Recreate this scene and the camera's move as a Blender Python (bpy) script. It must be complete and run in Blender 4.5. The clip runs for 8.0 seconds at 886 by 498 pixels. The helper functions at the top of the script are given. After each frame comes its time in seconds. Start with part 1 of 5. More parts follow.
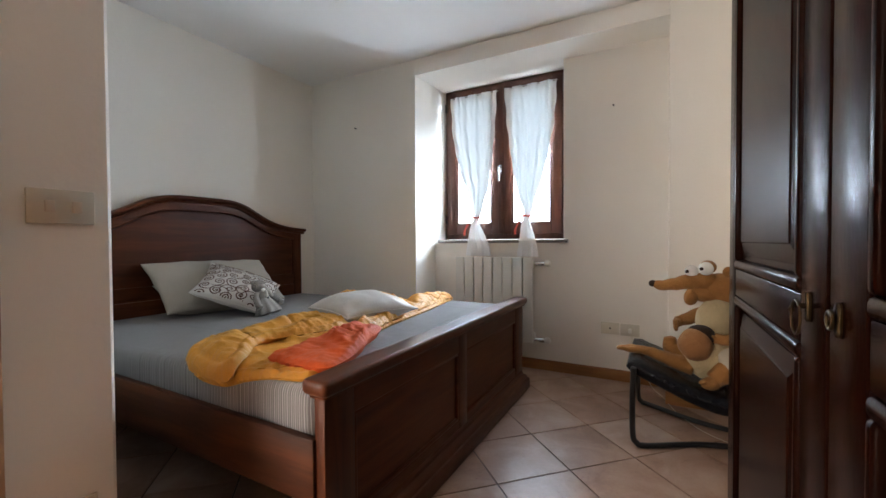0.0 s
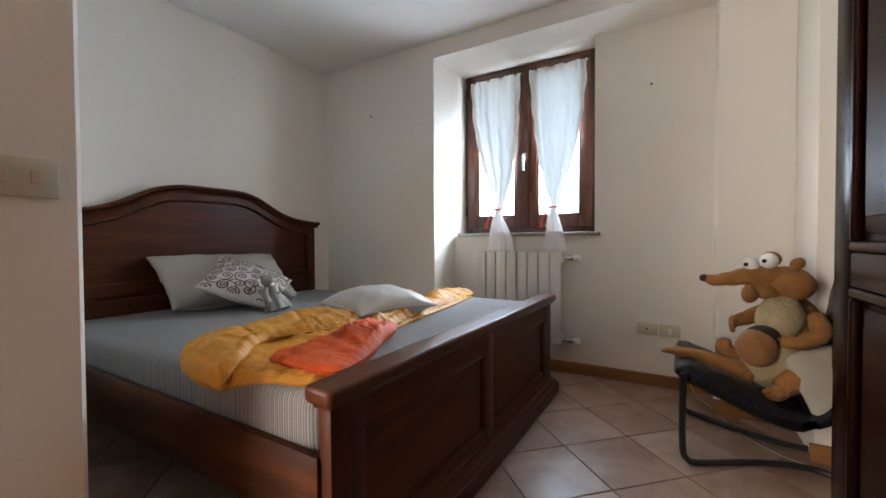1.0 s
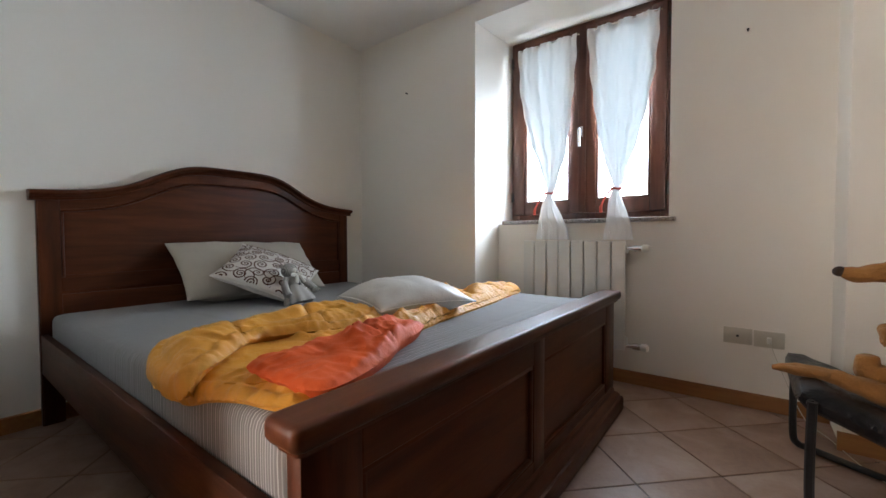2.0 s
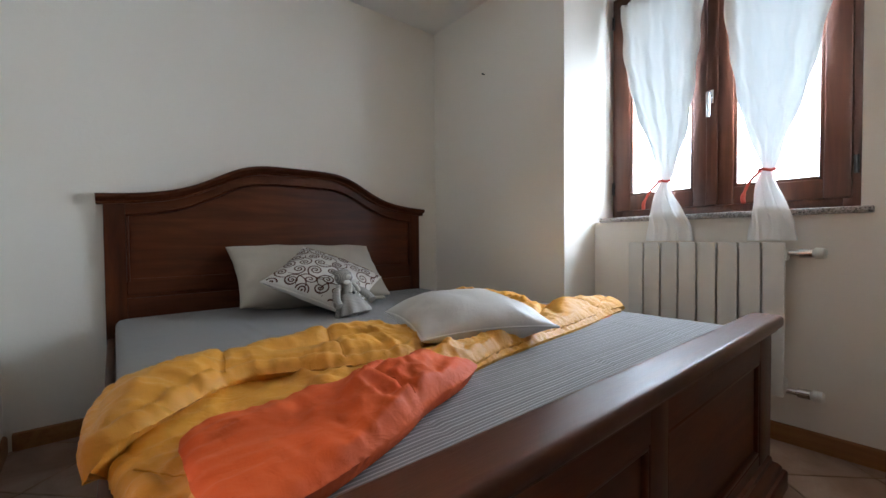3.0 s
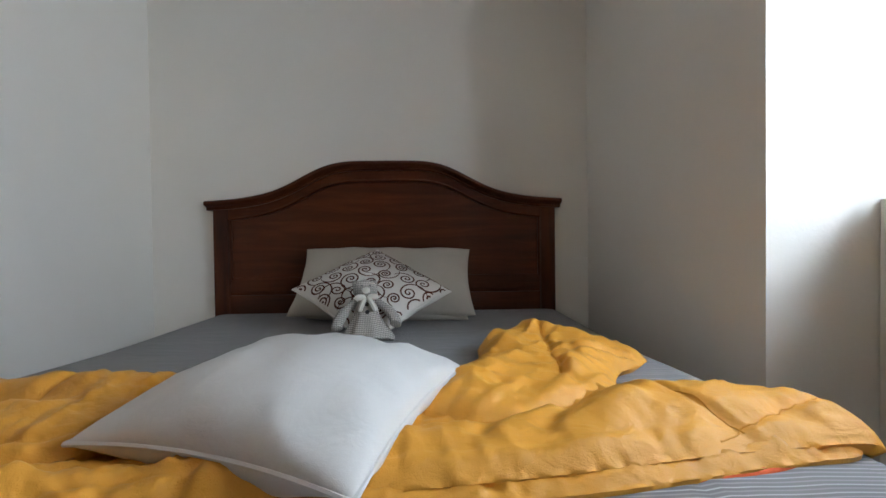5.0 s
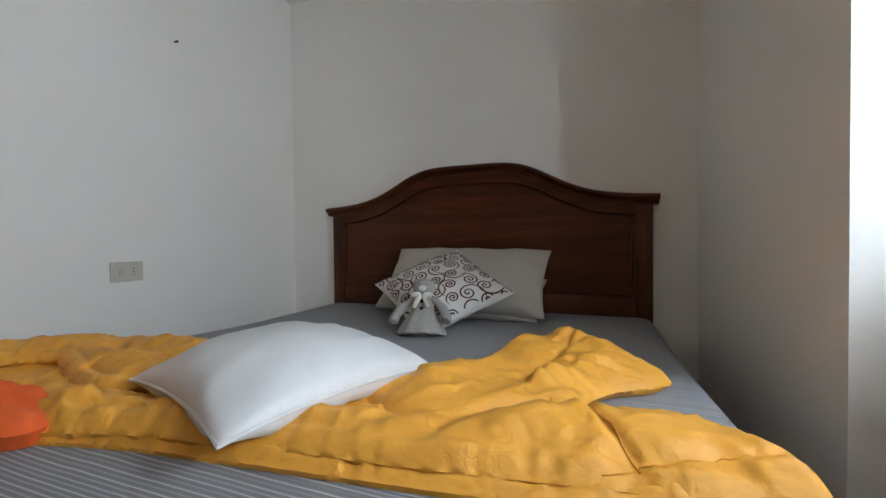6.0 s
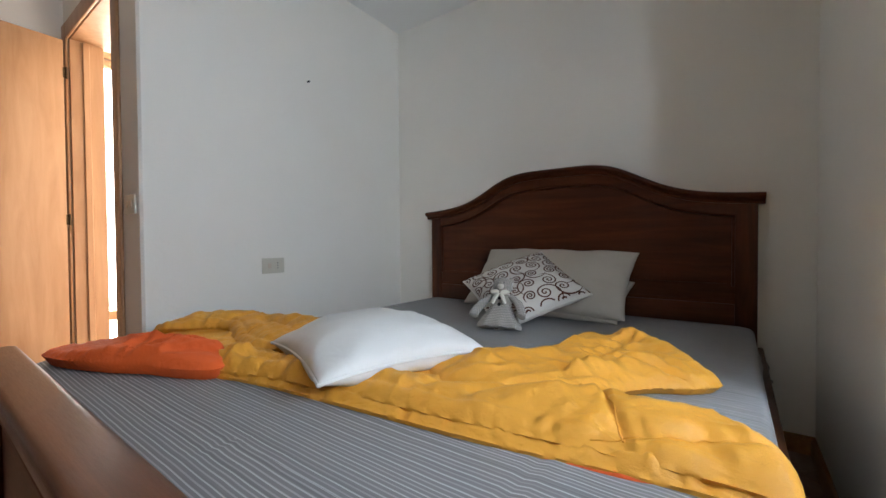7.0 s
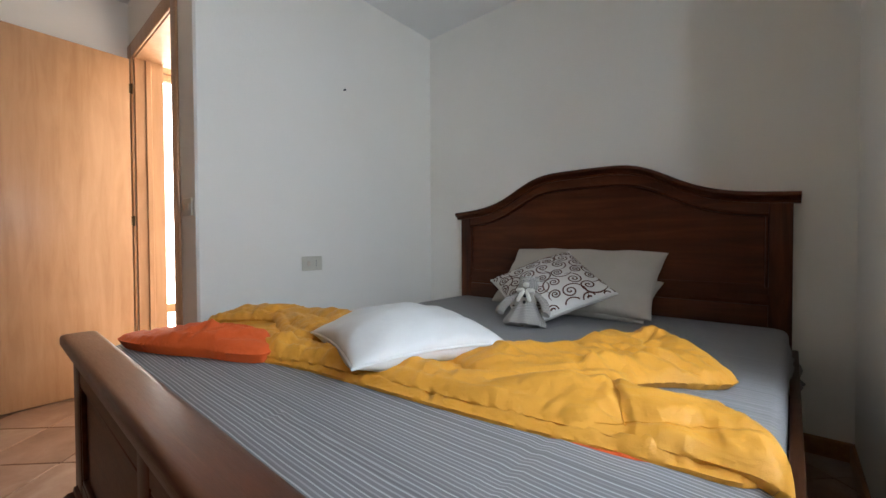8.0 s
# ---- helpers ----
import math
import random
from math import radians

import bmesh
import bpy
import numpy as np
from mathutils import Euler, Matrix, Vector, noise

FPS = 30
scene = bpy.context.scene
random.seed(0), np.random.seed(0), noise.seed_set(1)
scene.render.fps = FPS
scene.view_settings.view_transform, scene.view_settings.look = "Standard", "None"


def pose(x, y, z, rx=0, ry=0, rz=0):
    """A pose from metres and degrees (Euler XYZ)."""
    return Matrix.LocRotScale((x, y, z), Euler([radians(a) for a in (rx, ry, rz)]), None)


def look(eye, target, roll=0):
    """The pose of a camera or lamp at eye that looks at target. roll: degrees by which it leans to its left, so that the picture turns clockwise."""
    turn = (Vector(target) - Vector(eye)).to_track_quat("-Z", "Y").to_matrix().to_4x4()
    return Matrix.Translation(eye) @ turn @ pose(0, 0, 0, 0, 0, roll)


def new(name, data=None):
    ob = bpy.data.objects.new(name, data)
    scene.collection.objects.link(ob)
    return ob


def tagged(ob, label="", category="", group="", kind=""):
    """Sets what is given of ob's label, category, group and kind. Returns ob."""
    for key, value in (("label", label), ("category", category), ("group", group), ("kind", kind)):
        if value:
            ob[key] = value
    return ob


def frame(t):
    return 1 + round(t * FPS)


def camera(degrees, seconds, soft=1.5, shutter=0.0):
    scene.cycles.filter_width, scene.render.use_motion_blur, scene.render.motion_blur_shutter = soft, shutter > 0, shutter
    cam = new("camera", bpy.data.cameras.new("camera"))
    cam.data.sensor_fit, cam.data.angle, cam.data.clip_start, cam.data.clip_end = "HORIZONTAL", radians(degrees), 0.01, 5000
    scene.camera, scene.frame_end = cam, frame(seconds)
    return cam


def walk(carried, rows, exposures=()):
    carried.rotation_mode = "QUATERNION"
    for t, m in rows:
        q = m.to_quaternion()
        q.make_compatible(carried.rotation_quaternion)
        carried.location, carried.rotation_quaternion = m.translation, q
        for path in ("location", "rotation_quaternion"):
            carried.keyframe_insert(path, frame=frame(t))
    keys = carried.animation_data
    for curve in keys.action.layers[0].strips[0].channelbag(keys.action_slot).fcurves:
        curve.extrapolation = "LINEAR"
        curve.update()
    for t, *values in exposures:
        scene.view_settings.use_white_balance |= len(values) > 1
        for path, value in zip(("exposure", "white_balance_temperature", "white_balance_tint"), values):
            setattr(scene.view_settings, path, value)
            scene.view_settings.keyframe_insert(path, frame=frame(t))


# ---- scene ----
cam = camera(96.0, 8.0)
PATH = [
    (0, (0.036, -0.081, 0.939), (-0.918, 1.676, 0.9), -0.3),
    (0.5, (-0.008, -0.025, 0.924), (-0.974, 1.726, 0.881), -0.3),
    (1, (-0.079, 0.066, 0.894), (-1.103, 1.784, 0.853), -0.3),
    (1.2, (-0.139, 0.138, 0.883), (-1.185, 1.841, 0.82), 0.1),
    (2.3, (-0.256, 0.431, 0.835), (-1.551, 1.954, 0.788), -0.4),
    (2.5, (-0.296, 0.492, 0.835), (-1.653, 1.961, 0.79), -0.4),
    (3, (-0.407, 0.705, 0.841), (-1.95, 1.976, 0.792), -0.5),
    (3.5, (-0.514, 0.949, 0.829), (-2.223, 1.987, 0.791), -0.5),
    (4, (-0.582, 1.226, 0.835), (-2.439, 1.967, 0.794), -0.5),
    (4.5, (-0.636, 1.478, 0.837), (-2.587, 1.917, 0.793), -0.6),
    (4.7, (-0.674, 1.59, 0.831), (-2.652, 1.885, 0.797), -0.7),
    (5.8, (-0.705, 2.067, 0.851), (-2.622, 1.497, 0.807), -0.6),
    (6, (-0.696, 2.122, 0.85), (-2.568, 1.42, 0.813), -0.6),
    (6.5, (-0.668, 2.234, 0.867), (-2.412, 1.255, 0.829), -0.5),
    (7, (-0.607, 2.307, 0.862), (-2.217, 1.12, 0.824), -0.4),
    (7.5, (-0.584, 2.343, 0.863), (-2.114, 1.057, 0.824), -0.3),
    (8, (-0.562, 2.372, 0.862), (-2.068, 1.056, 0.823), -0.3),
]
walk(cam, [(t, look(eye, target, roll)) for t, eye, target, roll in PATH], [(0.0, 0.22), (1.2, 0.18), (2.5, 0.19), (4.5, -0.07), (6.0, -0.16), (8.0, -0.1)])

# ---- world and light ----
world = bpy.data.worlds.new("world")
scene.world = world
world.use_nodes = True
wn = world.node_tree
sky = wn.nodes.new("ShaderNodeTexSky")
sky.sky_type = "NISHITA"
sky.sun_disc = False
sky.sun_elevation, sky.sun_rotation = radians(48), radians(200)
wn.links.new(sky.outputs[0], wn.nodes["Background"].inputs[0])
wn.nodes["Background"].inputs[1].default_value = 0.12


def lamp(name, kind, m, energy, color, **more):
    data = bpy.data.lights.new(name, kind)
    data.energy, data.color = energy, color
    if "size" in more:
        data.shape, data.size, data.size_y = "RECTANGLE", more["size"], more["size_y"]
    if "spread" in more:
        data.spread = radians(more["spread"])
    if "angle" in more:
        data.angle = radians(more["angle"])
    ob = new(name, data)
    ob.matrix_world = m
    return ob


lamp("sun", "SUN", look((0, -6, 8), (-0.9, -0.2, 0)), 3.0, (1.0, 0.95, 0.88), angle=0.5)
lamp("window_daylight", "AREA", look((-1.06, 3.12, 1.58), (-1.5, 0, 2.15)), 166, (0.68, 0.825, 1.0), size=0.92, size_y=1.14, spread=172)
lamp("hall_daylight", "AREA", look((-1.78, -1.12, 1.15), (-1.3, 2, 1.2)), 60, (1.0, 0.92, 0.84), size=0.85, size_y=1.9)


# ---- materials ----
def nodes_of(name):
    m = bpy.data.materials.new(name)
    m.use_nodes = True
    nt = m.node_tree
    return m, nt, nt.nodes["Principled BSDF"]


def add(nt, kind, **vals):
    n = nt.nodes.new(kind)
    for k, v in vals.items():
        n.inputs[k.replace("_", " ")].default_value = v
    return n


def coords(nt, scale=(1, 1, 1), rot=(0, 0, 0), kind="Object"):
    tc = nt.nodes.new("ShaderNodeTexCoord")
    mp = nt.nodes.new("ShaderNodeMapping")
    mp.inputs["Scale"].default_value = scale
    mp.inputs["Rotation"].default_value = rot
    nt.links.new(tc.outputs[kind], mp.inputs["Vector"])
    return mp.outputs[0]


def ramp(nt, fac, stops):
    r = nt.nodes.new("ShaderNodeValToRGB")
    while len(r.color_ramp.elements) < len(stops):
        r.color_ramp.elements.new(0.5)
    for e, (p, c) in zip(r.color_ramp.elements, stops):
        e.position, e.color = p, (*c, 1)
    nt.links.new(fac, r.inputs[0])
    return r.outputs[0]


def noise_tex(nt, vec, scale, detail=4.0, rough=0.55, distortion=0.0):
    n = nt.nodes.new("ShaderNodeTexNoise")
    n.inputs["Scale"].default_value, n.inputs["Detail"].default_value = scale, detail
    n.inputs["Roughness"].default_value, n.inputs["Distortion"].default_value = rough, distortion
    nt.links.new(vec, n.inputs["Vector"])
    return n.outputs["Fac"]


def bump(nt, bsdf, height, strength, dist=0.01):
    b = nt.nodes.new("ShaderNodeBump")
    b.inputs["Strength"].default_value, b.inputs["Distance"].default_value = strength, dist
    nt.links.new(height, b.inputs["Height"])
    nt.links.new(b.outputs[0], bsdf.inputs["Normal"])
    return b


def maths(nt, op, a, b=None, c=None):
    n = nt.nodes.new("ShaderNodeMath")
    n.operation = op
    for i, v in enumerate((a, b, c)):
        if v is None:
            continue
        if isinstance(v, (int, float)):
            n.inputs[i].default_value = v
        else:
            nt.links.new(v, n.inputs[i])
    return n.outputs[0]


def mix(nt, fac, a, b, mode="MIX"):
    n = nt.nodes.new("ShaderNodeMix")
    n.data_type, n.blend_type = "RGBA", mode
    for sock, v in ((n.inputs[0], fac), (n.inputs[6], a), (n.inputs[7], b)):
        if isinstance(v, (int, float)):
            sock.default_value = v
        elif isinstance(v, tuple):
            sock.default_value = (*v, 1)
        else:
            nt.links.new(v, sock)
    return n.outputs[2]


def plaster(name, a, b):
    m, nt, bs = nodes_of(name)
    v = coords(nt)
    big = noise_tex(nt, v, 1.3, 3)
    nt.links.new(ramp(nt, big, [(0.3, a), (0.7, b)]), bs.inputs["Base Color"])
    bs.inputs["Roughness"].default_value = 0.85
    fine = noise_tex(nt, v, 55, 5, 0.65)
    mid = noise_tex(nt, v, 5, 3)
    bump(nt, bs, maths(nt, "MULTIPLY_ADD", mid, 1.5, fine), 0.16, 0.006)
    return m


def wood(name, dark, mid, light, along="y", rough=0.35, coat=0.0, stretch=14.0, bands=2.2, gloss=0.3):
    """Stained wood: long grain along one axis, pores and slow tone changes."""
    m, nt, bs = nodes_of(name)
    s = {"x": (1, stretch, stretch), "y": (stretch, 1, stretch), "z": (stretch, stretch, 1)}[along]
    v = coords(nt, s)
    grain = noise_tex(nt, v, bands, 6, 0.6, 0.6)
    pores = noise_tex(nt, coords(nt, tuple(c * 3 for c in s)), 9, 3, 0.7)
    slow = noise_tex(nt, coords(nt), 2.5, 2)
    col = ramp(nt, maths(nt, "MULTIPLY_ADD", slow, 0.35, maths(nt, "MULTIPLY", grain, 0.8)), [(0.36, dark), (0.56, mid), (0.75, light)])
    col = mix(nt, maths(nt, "MULTIPLY", pores, 0.35), col, dark)
    nt.links.new(col, bs.inputs["Base Color"])
    r = maths(nt, "MULTIPLY_ADD", pores, 0.15, rough - 0.07)
    nt.links.new(r, bs.inputs["Roughness"])
    bs.inputs["Coat Weight"].default_value = coat
    bs.inputs["Specular IOR Level"].default_value = gloss
    bs.inputs["Coat Roughness"].default_value = 0.22
    bump(nt, bs, pores, 0.12, 0.002)
    return m


def plain(name, color, rough=0.5, metal=0.0, grain=60.0, amount=0.12, relief=0.05):
    m, nt, bs = nodes_of(name)
    v = coords(nt)
    f = noise_tex(nt, v, grain, 4)
    g = noise_tex(nt, v, grain / 12, 2)
    lo = tuple(c * (1 - amount) for c in color)
    hi = tuple(min(1, c * (1 + amount)) for c in color)
    nt.links.new(ramp(nt, maths(nt, "MULTIPLY_ADD", g, 0.6, maths(nt, "MULTIPLY", f, 0.4)), [(0.3, lo), (0.7, hi)]), bs.inputs["Base Color"])
    bs.inputs["Roughness"].default_value, bs.inputs["Metallic"].default_value = rough, metal
    bump(nt, bs, f, relief, 0.003)
    return m


def fabric(name, color, amount=0.14, sheen=0.2, rough=0.85, weave=900.0, relief=0.25, gloss=0.2):
    m, nt, bs = nodes_of(name)
    v = coords(nt)
    slow = noise_tex(nt, v, 7, 3)
    fine = noise_tex(nt, v, weave, 2)
    lo = tuple(c * (1 - amount) for c in color)
    hi = tuple(min(1, c * (1 + amount)) for c in color)
    nt.links.new(ramp(nt, maths(nt, "MULTIPLY_ADD", slow, 0.7, maths(nt, "MULTIPLY", fine, 0.3)), [(0.3, lo), (0.7, hi)]), bs.inputs["Base Color"])
    bs.inputs["Roughness"].default_value = rough
    bs.inputs["Sheen Weight"].default_value = sheen
    bs.inputs["Specular IOR Level"].default_value = gloss
    crinkle = noise_tex(nt, coords(nt), 38, 4, 0.6, 0.8)
    pucker = noise_tex(nt, coords(nt, (1, 0.6, 1), (0, 0, 0.6)), 15, 3, 0.5, 1.2)
    sharp = maths(nt, "SUBTRACT", 1.0, maths(nt, "ABSOLUTE", maths(nt, "MULTIPLY_ADD", pucker, 4.0, -2.0)))
    bump(nt, bs, maths(nt, "MULTIPLY_ADD", sharp, 1.0, maths(nt, "MULTIPLY_ADD", crinkle, 1.6, maths(nt, "MULTIPLY", fine, 0.5))), relief, 0.004)
    return m


WALL = plaster("wall_paint", (0.87, 0.815, 0.728), (0.90, 0.852, 0.775))
CEIL = plaster("ceiling_paint", (0.855, 0.835, 0.795), (0.89, 0.87, 0.835))
CHERRY = wood("cherry_wood", (0.048, 0.0125, 0.0048), (0.085, 0.0225, 0.0075), (0.125, 0.036, 0.0115), "y", 0.40, 0.02, 12, 2.0, 0.15)
CHERRY_X = wood("cherry_wood_rail", (0.03, 0.0095, 0.0045), (0.07, 0.022, 0.009), (0.12, 0.04, 0.0155), "x", 0.40, 0.02, 12, 2.0, 0.15)
CHERRY_CAP = wood("cherry_wood_cap", (0.048, 0.0125, 0.0048), (0.080, 0.0215, 0.0075), (0.115, 0.034, 0.0115), "y", 0.32, 0.0, 12, 2.0, 0.25)
CHERRY_Z = wood("cherry_wood_post", (0.032, 0.0078, 0.003), (0.075, 0.019, 0.006), (0.125, 0.034, 0.010), "z", 0.36, 0.03, 12, 2.0, 0.2)
WARDROBE = wood("wardrobe_wood", (0.007, 0.0018, 0.0010), (0.012, 0.0031, 0.0015), (0.019, 0.0052, 0.0024), "z", 0.22, 0.0, 12, 2.0, 0.05)
WINDOW_WOOD = wood("window_wood", (0.040, 0.012, 0.006), (0.072, 0.022, 0.0105), (0.11, 0.038, 0.018), "z", 0.45, 0.1)
BEECH = wood("door_wood", (0.37, 0.195, 0.095), (0.45, 0.258, 0.137), (0.51, 0.31, 0.172), "z", 0.42, 0.1, 10, 2.2)
SKIRT = wood("skirting_wood", (0.22, 0.09, 0.028), (0.30, 0.13, 0.042), (0.38, 0.18, 0.06), "x", 0.45, 0.1)
PLATE = plain("plate_plastic", (0.60, 0.55, 0.45), 0.4, 0, 80, 0.05, 0.02)
ROCKER = plain("rocker_plastic", (0.60, 0.50, 0.39), 0.35, 0, 80, 0.04, 0.02)
SOCKET_DARK = plain("socket_hole", (0.02, 0.02, 0.02), 0.6)
WHITE_METAL = plain("radiator_enamel", (0.78, 0.76, 0.70), 0.35, 0, 30, 0.03, 0.02)
CHROME = plain("chrome", (0.7, 0.7, 0.7), 0.22, 1.0, 60, 0.05, 0.02)
BRASS = plain("aged_brass", (0.07, 0.048, 0.025), 0.5, 1.0, 60, 0.3, 0.1)
BLACK_TUBE = plain("black_tube", (0.012, 0.012, 0.013), 0.35, 0.0, 60, 0.2, 0.02)
RED = fabric("red_ribbon", (0.42, 0.05, 0.03), 0.15, 0.1)
YELLOW = fabric("yellow_quilt", (0.69, 0.310, 0.036), 0.05, 0.0, 0.48, 700, 0.42, 0.34)
ORANGE = fabric("orange_quilt", (0.68, 0.105, 0.022), 0.06, 0.0, 0.62, 700, 0.36, 0.2)
THREAD = fabric("seam_thread", (0.58, 0.24, 0.025), 0.1, 0.0, 0.7, 900, 0.1, 0.2)
SATIN = fabric("white_satin", (0.68, 0.66, 0.63), 0.04, 0.0, 0.38, 900, 0.17, 0.45)
LINEN = fabric("grey_beige_cotton", (0.47, 0.415, 0.345), 0.06, 0.0, 0.85, 800, 0.16)
CREAM = fabric("cream_cotton", (0.36, 0.32, 0.25), 0.08, 0.0)
PLUSH = fabric("brown_plush", (0.27, 0.120, 0.034), 0.3, 0.08, 0.95, 260, 0.9)
PLUSH_LIGHT = fabric("cream_plush", (0.40, 0.31, 0.175), 0.2, 0.08, 0.95, 260, 0.9)
PLUSH_TAN = fabric("tan_plush", (0.26, 0.115, 0.042), 0.2, 0.08, 0.95, 260, 0.7)
TOY_DARK = fabric("dark_brown_plush", (0.030, 0.014, 0.008), 0.2, 0.05, 0.8, 260, 0.4)
TOY_EYE = plain("glossy_white_plastic", (0.72, 0.70, 0.66), 0.25, 0, 60, 0.03, 0.01)
DOLL_CLOTH = fabric("grey_doll_cloth", (0.34, 0.305, 0.26), 0.1, 0.3)
RIBBON = fabric("cream_ribbon", (0.62, 0.58, 0.50), 0.05, 0.3)


def make_granite():
    m, nt, bs = nodes_of("grey_granite")
    v = coords(nt)
    f = noise_tex(nt, v, 160, 3, 0.8)
    nt.links.new(ramp(nt, f, [(0.38, (0.06, 0.05, 0.05)), (0.5, (0.30, 0.26, 0.24)), (0.62, (0.50, 0.46, 0.43))]), bs.inputs["Base Color"])
    bs.inputs["Roughness"].default_value = 0.35
    return m


GRANITE = make_granite()


def make_leather():
    m, nt, bs = nodes_of("black_leather")
    v = coords(nt)
    f = noise_tex(nt, v, 130, 4, 0.6)
    w = noise_tex(nt, v, 16, 3, 0.6, 1.2)
    nt.links.new(ramp(nt, w, [(0.3, (0.004, 0.004, 0.006)), (0.7, (0.009, 0.009, 0.012))]), bs.inputs["Base Color"])
    bs.inputs["Roughness"].default_value = 0.27
    bs.inputs["Specular IOR Level"].default_value = 0.3
    bump(nt, bs, maths(nt, "MULTIPLY_ADD", w, 3.0, f), 0.5, 0.007)
    return m


LEATHER = make_leather()


def make_tile():
    m, nt, bs = nodes_of("terracotta_tile")
    v = coords(nt, kind="Object")
    info = nt.nodes.new("ShaderNodeObjectInfo")
    shift = nt.nodes.new("ShaderNodeVectorMath")
    shift.operation = "ADD"
    sc = nt.nodes.new("ShaderNodeVectorMath")
    sc.operation = "SCALE"
    sc.inputs[0].default_value = (7.0, 11.0, 3.0)
    nt.links.new(info.outputs["Random"], sc.inputs["Scale"])
    nt.links.new(v, shift.inputs[0])
    nt.links.new(sc.outputs[0], shift.inputs[1])
    big = noise_tex(nt, shift.outputs[0], 5, 4, 0.6, 0.6)
    fine = noise_tex(nt, shift.outputs[0], 70, 4, 0.7)
    tone = maths(nt, "MULTIPLY_ADD", info.outputs["Random"], 0.16, maths(nt, "MULTIPLY_ADD", fine, 0.2, maths(nt, "MULTIPLY", big, 0.72)))
    nt.links.new(ramp(nt, tone, [(0.34, (0.21, 0.112, 0.072)), (0.52, (0.31, 0.185, 0.128)), (0.72, (0.41, 0.285, 0.215))]), bs.inputs["Base Color"])
    nt.links.new(maths(nt, "MULTIPLY_ADD", fine, 0.25, 0.2), bs.inputs["Roughness"])
    bump(nt, bs, maths(nt, "MULTIPLY_ADD", big, 2.0, fine), 0.12, 0.004)
    return m


TILE = make_tile()
GROUT = plain("tile_grout", (0.075, 0.06, 0.055), 0.9, 0, 90, 0.2, 0.2)


def make_stripes():
    """Woven mattress cover: stripes across the bed, irregular in width, with a slub."""
    m, nt, bs = nodes_of("striped_cover")
    tc = nt.nodes.new("ShaderNodeTexCoord")
    sep = nt.nodes.new("ShaderNodeSeparateXYZ")
    nt.links.new(tc.outputs["Object"], sep.inputs[0])
    warp = noise_tex(nt, coords(nt), 5, 2)
    x = maths(nt, "MULTIPLY_ADD", warp, 0.006, sep.outputs[0])
    comb = nt.nodes.new("ShaderNodeCombineXYZ")
    nt.links.new(x, comb.inputs[0])
    narrow = noise_tex(nt, comb.outputs[0], 130, 2, 0.8)
    wander = maths(nt, "MULTIPLY", noise_tex(nt, comb.outputs[0], 9, 1), 0.02)
    xs_ = maths(nt, "ADD", x, wander)
    fine = maths(nt, "FRACT", maths(nt, "DIVIDE", xs_, 0.0086))
    broad = maths(nt, "FRACT", maths(nt, "DIVIDE", xs_, 0.0172))
    thin = ramp(nt, fine, [(0.55, (0, 0, 0)), (0.62, (1, 1, 1)), (0.88, (1, 1, 1)), (0.95, (0, 0, 0))])
    line = ramp(nt, broad, [(0.83, (0, 0, 0)), (0.86, (1, 1, 1)), (0.95, (1, 1, 1)), (0.98, (0, 0, 0))])
    col = mix(nt, maths(nt, "MULTIPLY", thin, maths(nt, "MULTIPLY_ADD", narrow, 1.6, -0.12)), (0.205, 0.195, 0.196), (0.40, 0.385, 0.38))
    bands = noise_tex(nt, comb.outputs[0], 55, 2, 0.7)
    col = mix(nt, ramp(nt, bands, [(0.54, (0, 0, 0)), (0.62, (0.55, 0.55, 0.55))]), col, (0.13, 0.122, 0.126))
    col = mix(nt, maths(nt, "MULTIPLY", line, maths(nt, "MULTIPLY_ADD", narrow, 1.5, -0.15)), col, (0.56, 0.545, 0.54))
    slub = noise_tex(nt, coords(nt, (60, 900, 900)), 1, 3)
    col = mix(nt, maths(nt, "MULTIPLY", slub, 0.16), col, (0.28, 0.26, 0.235))
    nt.links.new(col, bs.inputs["Base Color"])
    bs.inputs["Roughness"].default_value = 0.8
    bs.inputs["Specular IOR Level"].default_value = 0.2
    soft = noise_tex(nt, coords(nt), 14, 3, 0.5, 0.5)
    bump(nt, bs, maths(nt, "MULTIPLY_ADD", soft, 1.6, narrow), 0.16, 0.005)
    return m


STRIPES = make_stripes()


COTTON = fabric("cream_print_cotton", (0.70, 0.66, 0.60), 0.05, 0.0, 0.85, 800, 0.14)
PRINT = fabric("brown_print", (0.10, 0.036, 0.020), 0.12, 0.0, 0.85, 800, 0.1)


def make_gingham():
    m, nt, bs = nodes_of("gingham_cloth")
    tc = nt.nodes.new("ShaderNodeTexCoord")
    sep = nt.nodes.new("ShaderNodeSeparateXYZ")
    nt.links.new(tc.outputs["Object"], sep.inputs[0])
    total = None
    for i in (1, 2):
        s = maths(nt, "GREATER_THAN", maths(nt, "FRACT", maths(nt, "MULTIPLY", sep.outputs[i], 180)), 0.5)
        total = s if total is None else maths(nt, "ADD", total, s)
    nt.links.new(ramp(nt, maths(nt, "MULTIPLY", total, 0.5), [(0.0, (0.52, 0.485, 0.43)), (0.5, (0.31, 0.28, 0.25)), (1.0, (0.16, 0.14, 0.125))]), bs.inputs["Base Color"])
    bs.inputs["Roughness"].default_value = 0.9
    return m


GINGHAM = make_gingham()


